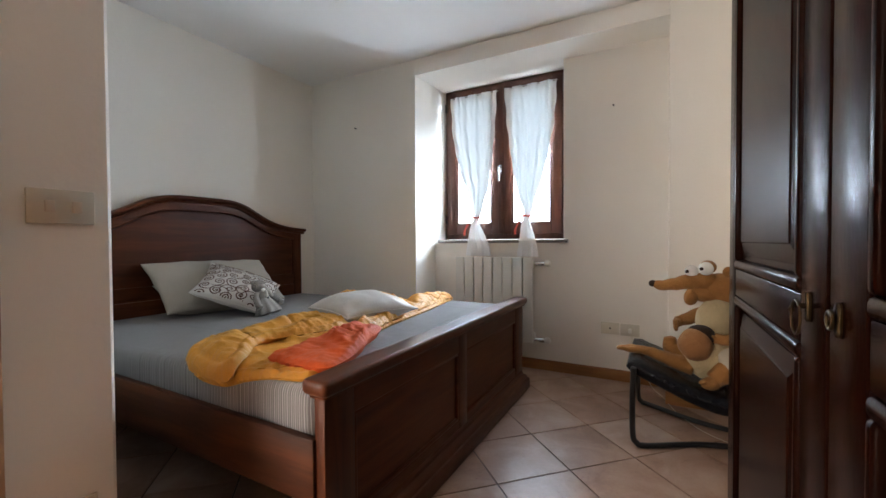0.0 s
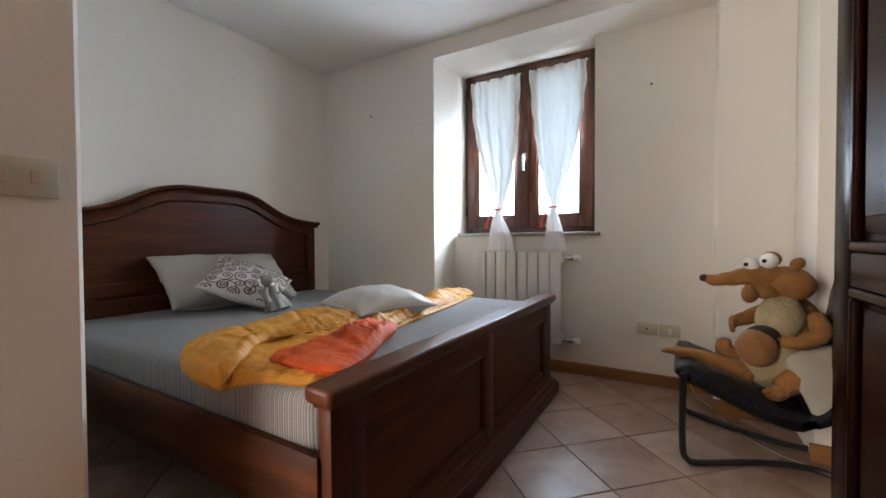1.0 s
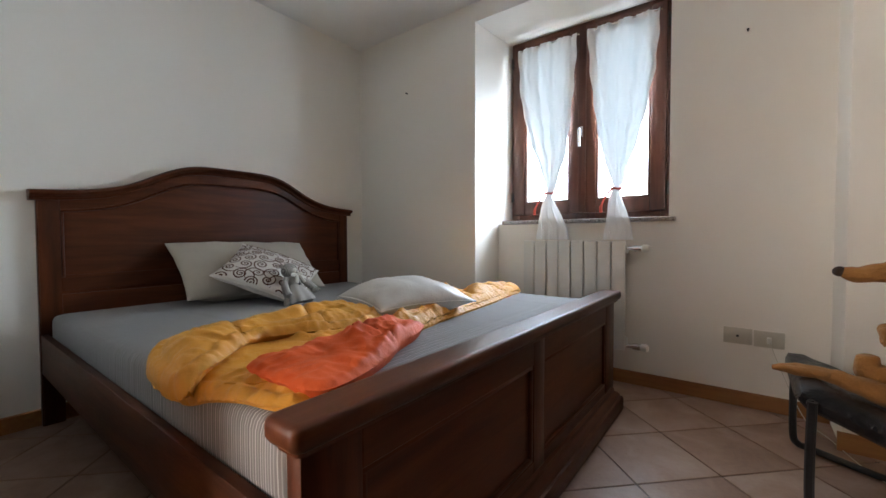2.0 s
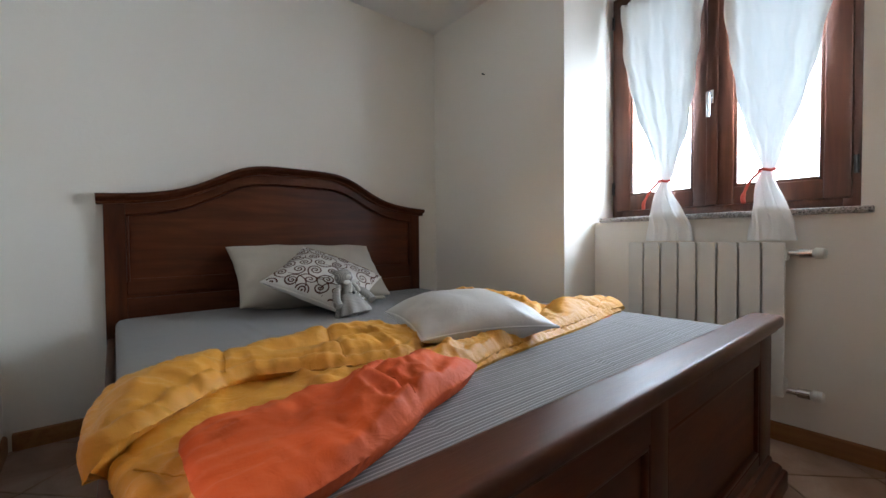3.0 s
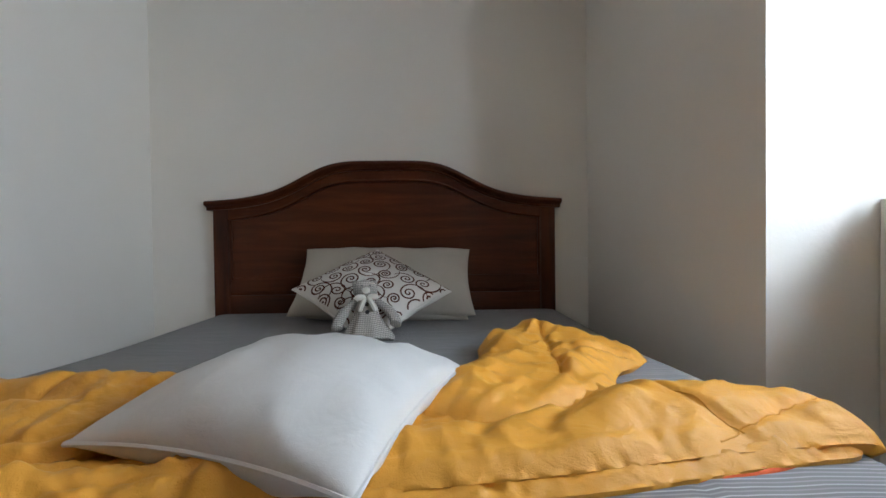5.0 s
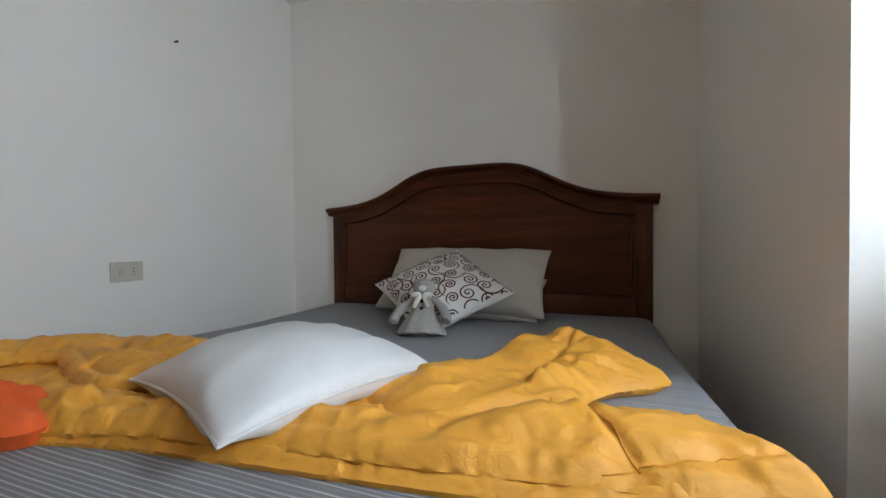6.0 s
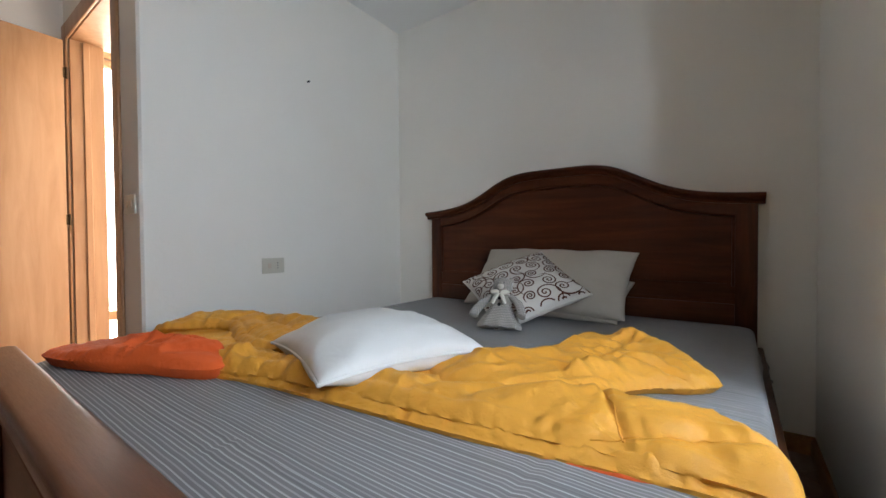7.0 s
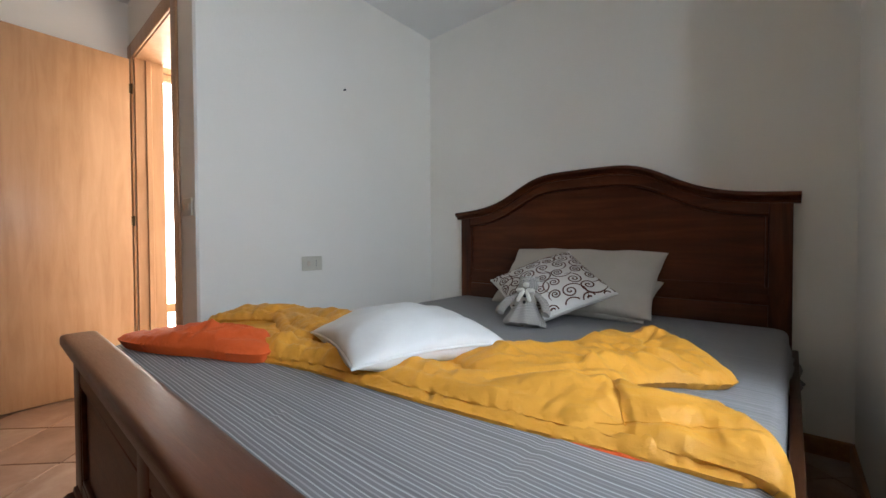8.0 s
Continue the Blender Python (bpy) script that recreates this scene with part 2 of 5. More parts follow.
def make_voile():
    m, nt, bs = nodes_of("white_voile")
    nt.nodes.remove(bs)
    out = nt.nodes["Material Output"]
    d = add(nt, "ShaderNodeBsdfDiffuse", Color=(0.92, 0.92, 0.91, 1))
    t = add(nt, "ShaderNodeBsdfTranslucent", Color=(0.52, 0.60, 0.62, 1))
    g = nt.nodes.new("ShaderNodeBsdfTransparent")
    a, b = nt.nodes.new("ShaderNodeMixShader"), nt.nodes.new("ShaderNodeMixShader")
    a.inputs[0].default_value = 0.015
    f = noise_tex(nt, coords(nt, (30, 30, 6)), 1, 3)
    nt.links.new(maths(nt, "MULTIPLY_ADD", f, 0.005, 0.0), b.inputs[0])
    nt.links.new(d.outputs[0], a.inputs[1])
    nt.links.new(t.outputs[0], a.inputs[2])
    nt.links.new(a.outputs[0], b.inputs[1])
    nt.links.new(g.outputs[0], b.inputs[2])
    nt.links.new(b.outputs[0], out.inputs[0])
    return m


VOILE = make_voile()


def make_glass():
    m, nt, bs = nodes_of("window_glass")
    bs.inputs["Transmission Weight"].default_value = 1.0
    bs.inputs["Roughness"].default_value = 0.0
    bs.inputs["IOR"].default_value = 1.05
    return m


GLASS = make_glass()


def make_glow(name, color, strength):
    m, nt, bs = nodes_of(name)
    v = coords(nt)
    nt.links.new(ramp(nt, noise_tex(nt, v, 0.8, 3), [(0.3, tuple(c * 0.85 for c in color)), (0.7, color)]), bs.inputs["Emission Color"])
    bs.inputs["Emission Strength"].default_value = strength
    bs.inputs["Base Color"].default_value = (*color, 1)
    return m


# emission gives the backdrops their daylight brightness; no sun is needed on them
OUTSIDE = make_glow("glowing_outside", (0.95, 0.98, 1.0), 1.5)


# ---- building helpers ----
BASE = {}


def thing(name, base, label, category, group="", kind=""):
    """An empty at the thing's base; its parts are given in world metres."""
    ob = new(name)
    ob.location = base
    BASE[ob.name] = Vector(base)
    ob.empty_display_size = 0.1
    return tagged(ob, label, category, group, kind)


def part(name, bm, material, parent=None, label="", smooth=True, angle=35):
    root = parent
    while root is not None and root.parent is not None:
        root = root.parent
    if root is not None:
        bmesh.ops.translate(bm, verts=bm.verts, vec=-BASE.get(root.name, Vector()))
    bmesh.ops.recalc_face_normals(bm, faces=bm.faces)
    me = bpy.data.meshes.new(name)
    bm.to_mesh(me)
    bm.free()
    for mat in (material if isinstance(material, (list, tuple)) else [material]):
        me.materials.append(mat)
    if smooth:
        for p in me.polygons:
            p.use_smooth = True
        me.set_sharp_from_angle(angle=radians(angle))
    ob = new(name, me)
    if parent is not None:
        ob.parent = parent
    if label:
        ob["label"] = label
    return ob


def solid(name, bm, material, label, category, group="", kind="", **more):
    return tagged(part(name, bm, material, None, **more), label, category, group, kind)


def box(x0, x1, y0, y1, z0, z1, bevel=0.0, segs=2, bm=None):
    """A box, with rounded edges where bevel is given, into bm."""
    one = bmesh.new()
    bmesh.ops.create_cube(one, size=1)
    bmesh.ops.scale(one, vec=(x1 - x0, y1 - y0, z1 - z0), verts=one.verts)
    bmesh.ops.translate(one, vec=((x0 + x1) / 2, (y0 + y1) / 2, (z0 + z1) / 2), verts=one.verts)
    if bevel:
        bmesh.ops.bevel(one, geom=one.edges[:], offset=bevel, segments=segs, profile=0.5, affect="EDGES")
    return merge(one, bm)


def merge(one, bm):
    if bm is None:
        return one
    me = bpy.data.meshes.new("tmp")
    one.to_mesh(me)
    one.free()
    bm.from_mesh(me)
    bpy.data.meshes.remove(me)
    return bm


def prism(outline, z0, z1, bm=None):
    """An upright prism over an outline of (x, y)."""
    bm = bm or bmesh.new()
    lo = [bm.verts.new((x, y, z0)) for x, y in outline]
    hi = [bm.verts.new((x, y, z1)) for x, y in outline]
    n = len(outline)
    for i in range(n):
        bm.faces.new((lo[i], lo[(i + 1) % n], hi[(i + 1) % n], hi[i]))
    bm.faces.new(lo[::-1])
    bm.faces.new(hi)
    return bm


def loft(rings, closed=True, caps=True, bm=None):
    """Quads between rings of equally many points."""
    bm = bm or bmesh.new()
    rows = [[bm.verts.new(p) for p in ring] for ring in rings]
    n = len(rows[0])
    for a, b in zip(rows, rows[1:]):
        for i in range(n if closed else n - 1):
            j = (i + 1) % n
            bm.faces.new((a[i], a[j], b[j], b[i]))
    if caps and closed:
        bm.faces.new(rows[0][::-1])
        bm.faces.new(rows[-1])
    return bm


def tube(points, radius, sides=10, bm=None):
    """A round tube along points; radius may be a list."""
    pts = [Vector(p) for p in points]
    rings, up = [], None
    for i, p in enumerate(pts):
        d = (pts[min(i + 1, len(pts) - 1)] - pts[max(i - 1, 0)]).normalized()
        if up is None:
            up = d.orthogonal().normalized()
        up = (up - d * up.dot(d)).normalized()
        side = d.cross(up)
        r = radius[i] if isinstance(radius, (list, tuple)) else radius
        rings.append([p + r * (math.cos(a) * up + math.sin(a) * side) for a in [2 * math.pi * k / sides for k in range(sides)]])
    return loft(rings, True, True, bm)


def smooth_path(points, steps=8):
    """Catmull-Rom through the points."""
    p = [Vector(q) for q in points]
    p = [2 * p[0] - p[1]] + p + [2 * p[-1] - p[-2]]
    out = []
    for i in range(1, len(p) - 2):
        for k in range(steps):
            t = k / steps
            out.append(0.5 * ((2 * p[i]) + (p[i + 1] - p[i - 1]) * t + (2 * p[i - 1] - 5 * p[i] + 4 * p[i + 1] - p[i + 2]) * t * t + (3 * p[i] - p[i - 1] - 3 * p[i + 1] + p[i + 2]) * t ** 3))
    out.append(p[-2])
    return out


def ball(center, radii, bm=None, seg=16, rings=10, turn=None):
    one = bmesh.new()
    bmesh.ops.create_uvsphere(one, u_segments=seg, v_segments=rings, radius=1)
    m = Matrix.Translation(center) @ (turn.to_4x4() if turn is not None else Matrix()) @ Matrix.Diagonal((*radii, 1))
    bmesh.ops.transform(one, matrix=m, verts=one.verts)
    return merge(one, bm)


# ---- the room ----
CH = 2.329          # ceiling height
W_X, N_Y, REC_Y = -2.745, 2.562, 2.81
E_X, S_Y, DOOR_X = 0.82, -0.76, -1.17


def structure(name, bm, mat, label, category, smooth=False):
    return solid(name, bm, mat, label, category, "", "structure", smooth=smooth)


structure("wall_west", box(W_X - 0.15, W_X, 0.10, N_Y + 0.35, 0, CH + 0.02), WALL, "plain off-white plastered wall behind the bed", "wall")
structure("wall_north", prism([(W_X, N_Y), (-1.64, N_Y), (-1.607, 2.825), (-1.578, 3.02), (W_X, 3.02)], 0, CH + 0.02), WALL, "off-white plastered wall beside the deep window recess", "wall")
rec = prism([(-1.606, REC_Y), (0.083, REC_Y), (0.083, 3.02), (-1.58, 3.02)], 0, 0.925)
prism([(-0.562, REC_Y), (0.083, REC_Y), (0.083, 3.02), (-0.562, 3.02)], 0.925, 2.225, rec)
structure("wall_recess", rec, WALL, "off-white plastered wall under and beside the window", "wall")
lintel = loft([[(x, N_Y, CH + 0.02), (x, 3.02, CH + 0.02), (x, 3.02, 2.200), (x, N_Y, 2.227)] for x in (-1.6392, 0.083)])
structure("wall_lintel", lintel, WALL, "off-white plastered lintel over the window recess", "wall")
structure("wall_pillar", box(0.083, 0.385, 2.53, 3.02, 0, CH + 0.02, 0.006, 2), WALL, "off-white plastered pillar beside the recess", "pillar", True)
structure("wall_pillar_deep", box(0.385, E_X + 0.12, 2.19, 3.02, 0, CH + 0.02, 0.006, 2), WALL, "off-white plastered pillar near the wardrobe", "pillar", True)
structure("wall_east", box(E_X, E_X + 0.12, S_Y - 0.12, 2.19, 0, CH + 0.02), WALL, "off-white plastered wall behind the wardrobe", "wall")
structure("wall_south", box(-1.29, E_X, S_Y - 0.12, S_Y, 0, CH + 0.02), WALL, "off-white plastered wall behind the open door", "wall")
# the wall between bed and hall, with its rounded end, and the wall over the door
side = prism([(W_X, 0.345), (W_X, 0.225), (-1.29, 0.225), (DOOR_X, 0.225), (DOOR_X, 0.395), (-1.18, 0.405)], 0, CH + 0.02)
structure("wall_side", side, WALL, "off-white plastered wall along the side of the bed", "wall")
jamb = prism([(-1.29, 0.145), (DOOR_X, 0.145), (DOOR_X, 0.225), (-1.29, 0.225)], 0, CH + 0.02)
box(-1.29, DOOR_X, -0.665, 0.145, 2.02, CH + 0.02, bm=jamb)
box(-1.29, DOOR_X, S_Y, -0.665, 0, CH + 0.02, bm=jamb)
structure("wall_door", jamb, WALL, "off-white plastered wall around the doorway", "wall")
structure("ceiling", box(W_X - 0.15, E_X + 0.12, -1.10, 3.02, CH + 0.021, CH + 0.14), CEIL, "plain off-white plastered ceiling", "ceiling")
structure("ground", box(-40, 40, -40, 40, -0.3, -0.16), plain("outside_ground", (0.3, 0.28, 0.25), 0.9, 0, 3, 0.3, 0.3), "pale open ground outside the house", "ground")
floor = structure("floor", box(W_X - 0.15, E_X + 0.12, -1.10, 3.02, -0.15, -0.004), GROUT, "terracotta tiled floor laid diagonally with dark joints", "floor")
# hall behind the doorway
structure("hall_wall_west", box(-2.55, -2.43, -1.10, 0.225, 0, CH + 0.02), WALL, "off-white plastered wall of the hall", "wall")
hs = box(-2.43, -2.24, -1.10, -0.98, 0, CH + 0.02)
box(-1.30, -1.29, -1.10, -0.88, 0, CH + 0.02, bm=hs)
box(-2.24, -1.30, -1.10, -0.98, 2.10, CH + 0.02, bm=hs)
structure("hall_wall_south", hs, WALL, "off-white plastered wall round the hall's glazed door", "wall")


def skirting(name, pts, label):
    """Rounded skirting board along points, on the right-hand side of the way."""
    bm = bmesh.new()
    for (xa, ya), (xb, yb) in zip(pts, pts[1:]):
        a, b = Vector((xa, ya, 0)), Vector((xb, yb, 0))
        d = (b - a).normalized()
        n = Vector((d.y, -d.x, 0))
        prof = [(0.0, 0.001), (0.014, 0.001), (0.014, 0.060), (0.011, 0.069), (0.005, 0.073), (0.0, 0.073)]
        rings = [[q + n * w + Vector((0, 0, z)) for w, z in prof] for q in (a, b)]
        loft(rings, True, True, bm)
    return structure(name, bm, SKIRT, label, "baseboard", True)


skirting("baseboard", [(W_X, 0.37), (W_X, N_Y)], "honey-coloured wooden skirting board behind the bed")
skirting("baseboard_1", [(W_X + 0.015, N_Y), (-1.64, N_Y)], "honey-coloured wooden skirting board by the bed")
skirting("baseboard_2", [(-1.60, REC_Y), (0.083, REC_Y)], "honey-coloured wooden skirting board below the window")
skirting("baseboard_3", [(0.069, 2.53), (0.385, 2.53)], "honey-coloured wooden skirting board on the pillar")
skirting("baseboard_4", [(0.371, 2.19), (E_X, 2.19)], "honey-coloured wooden skirting board on the deep pillar")
skirting("baseboard_5", [(-1.185, 0.40), (W_X + 0.015, 0.345)], "honey-coloured wooden skirting board along the bed's side wall")
skirting("baseboard_6", [(E_X, S_Y), (DOOR_X, S_Y)], "honey-coloured wooden skirting board behind the door")


# ---- window ----
def bar_frame(x0, x1, y0, y1, z0, z1, w, bm=None, bevel=0.006):
    """Four bars round a rectangle in the x-z plane."""
    bm = box(x0, x0 + w, y0, y1, z0, z1, bevel, 2, bm)
    box(x1 - w, x1, y0, y1, z0, z1, bevel, 2, bm)
    box(x0 + w - 0.002, x1 - w + 0.002, y0 + 0.001, y1 - 0.001, z0, z0 + w, bevel, 2, bm)
    box(x0 + w - 0.002, x1 - w + 0.002, y0 + 0.001, y1 - 0.001, z1 - w, z1, bevel, 2, bm)
    return bm


window = thing("window_1", (-1.07, 2.97, 0.95), "dark brown wooden window with two closed sashes", "window", "", "structure")
part("window_frame", bar_frame(-1.577, -0.566, 2.955, 3.015, 0.952, 2.205, 0.058), WINDOW_WOOD, window)
for i, (a, b) in enumerate(((-1.550, -1.072), (-1.068, -0.597))):
    sash = part("sash", bar_frame(a, b, 2.935, 2.985, 0.992, 2.172, 0.083, None, 0.009), WINDOW_WOOD, window)
    bead_in = bar_frame(a + 0.080, b - 0.080, 2.941, 2.957, 1.072, 2.092, 0.016, None, 0.004)
    part("glazing_bead", bead_in, WINDOW_WOOD, sash)
    pane = part("pane", box(a + 0.078, b - 0.078, 2.958, 2.964, 1.07, 2.094), GLASS, sash, "clear glass", False)
    pane.visible_shadow = False
    for z in (1.12, 2.06):
        hx = a - 0.012 if i == 0 else b + 0.012
        part("hinge", tube([(hx, 2.934, z - 0.035), (hx, 2.934, z + 0.035)], 0.008, 10), SOCKET_DARK, sash)
part("mullion_cover", box(-1.094, -1.046, 2.924, 2.938, 0.995, 2.172, 0.006), WINDOW_WOOD, window)
hb = box(-1.085, -1.059, 2.912, 2.924, 1.475, 1.540, 0.004)
tube(smooth_path([(-1.072, 2.918, 1.518), (-1.072, 2.885, 1.521), (-1.072, 2.875, 1.503), (-1.072, 2.878, 1.405)], 6), 0.0085, 10, hb)
part("handle", hb, CHROME, window, "brushed steel turn handle")

sill = box(-1.568, -0.528, 2.785, 2.955, 0.924, 0.949, 0.005, 2)
solid("window_sill", sill, GRANITE, "speckled grey stone window sill above the radiator", "sill", "", "structure")


def curtain(cx_top, cx_tie, cx_low, half, seed, low_half):
    """A voile panel on a thin rod, tied in and flared below."""
    rnd = random.Random(seed)
    root = thing("curtain", (cx_low, 2.80, 0.824), "sheer white voile curtain tied in with a red ribbon", "curtain", "window curtains")
    keys = [(2.13, half, cx_top), (1.96, half * 0.95, cx_top), (1.80, half * 0.89, cx_top), (1.52, half * 0.66, cx_top * 0.5 + cx_tie * 0.5), (1.34, half * 0.43, cx_tie), (1.22, half * 0.22, cx_tie), (1.160, 0.030, cx_tie), (1.128, 0.021, cx_tie), (1.095, 0.030, cx_tie), (0.98, low_half * 0.66, cx_tie * 0.4 + cx_low * 0.6), (0.90, low_half * 0.92, cx_low), (0.824, low_half, cx_low)]
    zs = np.array([k[0] for k in keys])[::-1]
    hw = np.array([k[1] for k in keys])[::-1]
    cx = np.array([k[2] for k in keys])[::-1]
    rows, n, m = [], 64, 74
    ph = [rnd.uniform(0, 6.28) for _ in range(4)]
    for j in range(m):
        z = 2.13 + (0.824 - 2.13) * j / (m - 1)
        h, c = float(np.interp(z, zs, hw)), float(np.interp(z, zs, cx))
        tight = 1 - min(1, h / half)
        out = 2.912 - 0.130 * max(0, min(1, (1.15 - z) / 0.2))
        row = []
        for i in range(n + 1):
            u = -1 + 2 * i / n
            top = max(0.0, (z - 2.05) / 0.075)
            amp = 0.010 + 0.004 * tight + 0.004 * top
            w = math.sin(u * 11 + ph[0] + 0.8 * math.sin(z * 5 + ph[1])) * 0.6 + math.sin(u * 23 + ph[2] + z * 1.5) * 0.35 * min(1.0, 0.2 + h / half) + math.sin(u * 41 + ph[3]) * 0.22 * (0.3 + top)
            if z < 1.1:
                amp *= 0.45
            bulge = 0.02 * tight * math.cos(u * math.pi / 2)
            row.append((c + u * h + 0.004 * math.sin(z * 31 + u * 9), out - bulge - amp * w * min(1.0, 0.25 + h / half), z))
        rows.append(row)
    part("voile", loft(rows, False, False), VOILE, root)
    part("rod", tube([(cx_top - half - 0.008, 2.922, 2.122), (cx_top + half + 0.008, 2.922, 2.122)], 0.004, 8), CHROME, root)
    ring = [(cx_tie + 0.027 * math.cos(a), 2.885 + 0.024 * math.sin(a), 1.128 + 0.004 * math.sin(2 * a)) for a in [2 * math.pi * k / 20 for k in range(21)]]
    tie = tube(ring, 0.0065, 8)
    tube(smooth_path([(cx_tie - 0.02, 2.862, 1.12), (cx_tie - 0.048, 2.84, 1.08), (cx_tie - 0.062, 2.80, 1.02), (cx_tie - 0.058, 2.785, 0.985)], 5), [0.006] * 10 + [0.009] * 6, 8, tie)
    part("ribbon", tie, RED, root, "red ribbon")


curtain(-1.303, -1.268, -1.203, 0.207, 3, 0.108)
curtain(-0.832, -0.851, -0.811, 0.203, 8, 0.080)


# ---- radiator ----
def radiator():
    root = thing("radiator", (-1.087, 2.775, 0.20), "white enamelled aluminium radiator with eight sections", "radiator")
    n, x0, x1 = 8, -1.377, -0.756
    w = (x1 - x0) / n
    for i in range(n):
        a = x0 + i * w
        bm = box(a + 0.003, a + w - 0.003, 2.724, 2.738, 0.205, 0.817, 0.005, 2)
        box(a + 0.032, a + w - 0.032, 2.737, 2.80, 0.23, 0.79, 0.003, 1, bm)
        for z in (0.25, 0.765):
            box(a - 0.001, a + w + 0.001, 2.745, 2.79, z - 0.022, z + 0.022, 0.008, 2, bm)
        for k in range(3):
            box(a + 0.012, a + w - 0.012, 2.746 + 0.016 * k, 2.750 + 0.016 * k, 0.80, 0.810, 0.001, 1, bm)
        part("section", bm, WHITE_METAL, root)
    for z, kind in ((0.775, "valve"), (0.225, "valve")):
        bm = tube([(-0.757, 2.768, z), (-0.720, 2.768, z)], 0.012, 12)
        tube([(-0.723, 2.768, z), (-0.685, 2.768, z)], [0.018, 0.018], 12, bm)
        tube([(-0.703, 2.768, z), (-0.703, 2.808, z)], 0.010, 10, bm)
        part(kind, bm, CHROME, root, "chrome valve")
        part("knob", tube([(-0.685, 2.768, z), (-0.677, 2.768, z), (-0.653, 2.768, z), (-0.645, 2.768, z)], [0.012, 0.021, 0.021, 0.014], 14), WHITE_METAL, root)


radiator()


# ---- wall plates ----
def wall_plate(name, center, normal, label, fittings, w=0.12, h=0.078):
    """A plate on a wall; normal is one of x, y, -y; fittings: (offset, kind)."""
    root = thing(name, center, label, "switch" if "switch" in name else "socket", "wall plates")
    m = {"x": Matrix.Rotation(radians(90), 4, "Z"), "-y": Matrix(), "y": Matrix.Rotation(radians(180), 4, "Z")}[normal]
    c = Matrix.Translation(center) @ m

    def put(pname, bm, mat, parent):
        bmesh.ops.transform(bm, matrix=c, verts=bm.verts)
        return part(pname, bm, mat, parent)

    plate = put("plate", box(-w / 2, w / 2, -0.009, 0.0, -h / 2, h / 2, 0.003, 2), PLATE, root)
    for off, kind in fittings:
        if kind == "rocker":
            put("rocker", box(off - 0.009, off + 0.009, -0.0125, -0.008, -0.0135, 0.0135, 0.002, 2), ROCKER, plate)
        elif kind == "socket":
            put("insert", box(off - 0.011, off + 0.011, -0.0105, -0.008, -0.022, 0.022, 0.002, 2), PLATE, plate)
            for dz in (-0.013, 0, 0.013):
                put("hole", tube([(off, -0.0112, dz), (off, -0.0095, dz)], 0.0028, 8), SOCKET_DARK, plate)
        elif kind == "aerial":
            put("hole", tube([(off, -0.0102, 0), (off, -0.008, 0)], 0.006, 12), SOCKET_DARK, plate)
        elif kind == "plug":
            put("plug", box(off - 0.008, off + 0.010, -0.03, -0.008, -0.018, 0.012, 0.004, 2), WHITE_METAL, plate)


wall_plate("light_switch", (DOOR_X, 0.306, 1.022), "x", "beige light switch plate with two rockers by the doorway", [(-0.022, "rocker"), (0.026, "rocker")])
wall_plate("wall_socket", (DOOR_X, 0.300, 0.295), "x", "beige socket plate low beside the doorway", [(-0.02, "socket"), (0.02, "socket")])
wall_plate("wall_socket", (-1.738, 0.383, 0.744), "y", "beige plate with a socket and a switch beside the bed", [(-0.022, "rocker"), (0.022, "socket")])
wall_plate("wall_socket", (-0.254, REC_Y, 0.348), "-y", "beige aerial socket plate above the skirting board", [(0.0, "aerial")], 0.115)
wall_plate("wall_socket", (-0.133, REC_Y, 0.346), "-y", "beige socket plate with a small white plug", [(0.0, "plug")], 0.115)
for c, d in (((-2.228, N_Y, 1.895), (0, -0.02, 0)), ((-0.236, REC_Y, 1.834), (0, -0.02, 0)), ((-1.965, 0.372, 1.755), (0, 0.02, 0))):
    solid("nail", tube([c, tuple(a + b for a, b in zip(c, d))], [0.0035, 0.006], 8), SOCKET_DARK, "small dark nail in the plaster", "nail", "nails")


# ---- doorway and open door ----
door = thing("door_1", (-1.23, -0.26, 0.0), "light beech wooden door frame of the doorway", "door frame", "", "structure")


def frame_leg(y0, y1, z1, x0, x1):
    return box(x0, x1, y0, y1, 0.001, z1, 0.006, 2)


part("casing", frame_leg(0.130, 0.205, 2.075, DOOR_X, DOOR_X + 0.014), BEECH, door)
part("casing", frame_leg(-0.735, -0.655, 2.075, DOOR_X, DOOR_X + 0.014), BEECH, door)
part("casing", box(DOOR_X, DOOR_X + 0.013, -0.655, 0.130, 1.985, 2.075, 0.006, 2), BEECH, door)
part("lining", box(-1.32, DOOR_X - 0.002, 0.122, 0.144, 0.001, 2.0, 0.003, 1), BEECH, door)
part("lining", box(-1.32, DOOR_X - 0.002, -0.664, -0.642, 0.001, 2.0, 0.003, 1), BEECH, door)
part("lining", box(-1.32, DOOR_X - 0.003, -0.642, 0.122, 1.985, 2.007, 0.003, 1), BEECH, door)
part("stop", box(-1.255, -1.225, -0.644, -0.628, 0.001, 1.985, 0.003, 1), BEECH, door)
part("stop", box(-1.255, -1.225, 0.108, 0.124, 0.001, 1.985, 0.003, 1), BEECH, door)

leaf = thing("door_leaf", (-1.15, -0.64, 0.008), "smooth light beech door leaf standing wide open", "door")
turn = Matrix.Translation((-1.147, -0.648, 0)) @ Matrix.Rotation(radians(5.5), 4, "Z")


def turned(bm, m):
    bmesh.ops.transform(bm, matrix=m, verts=bm.verts)
    return bm


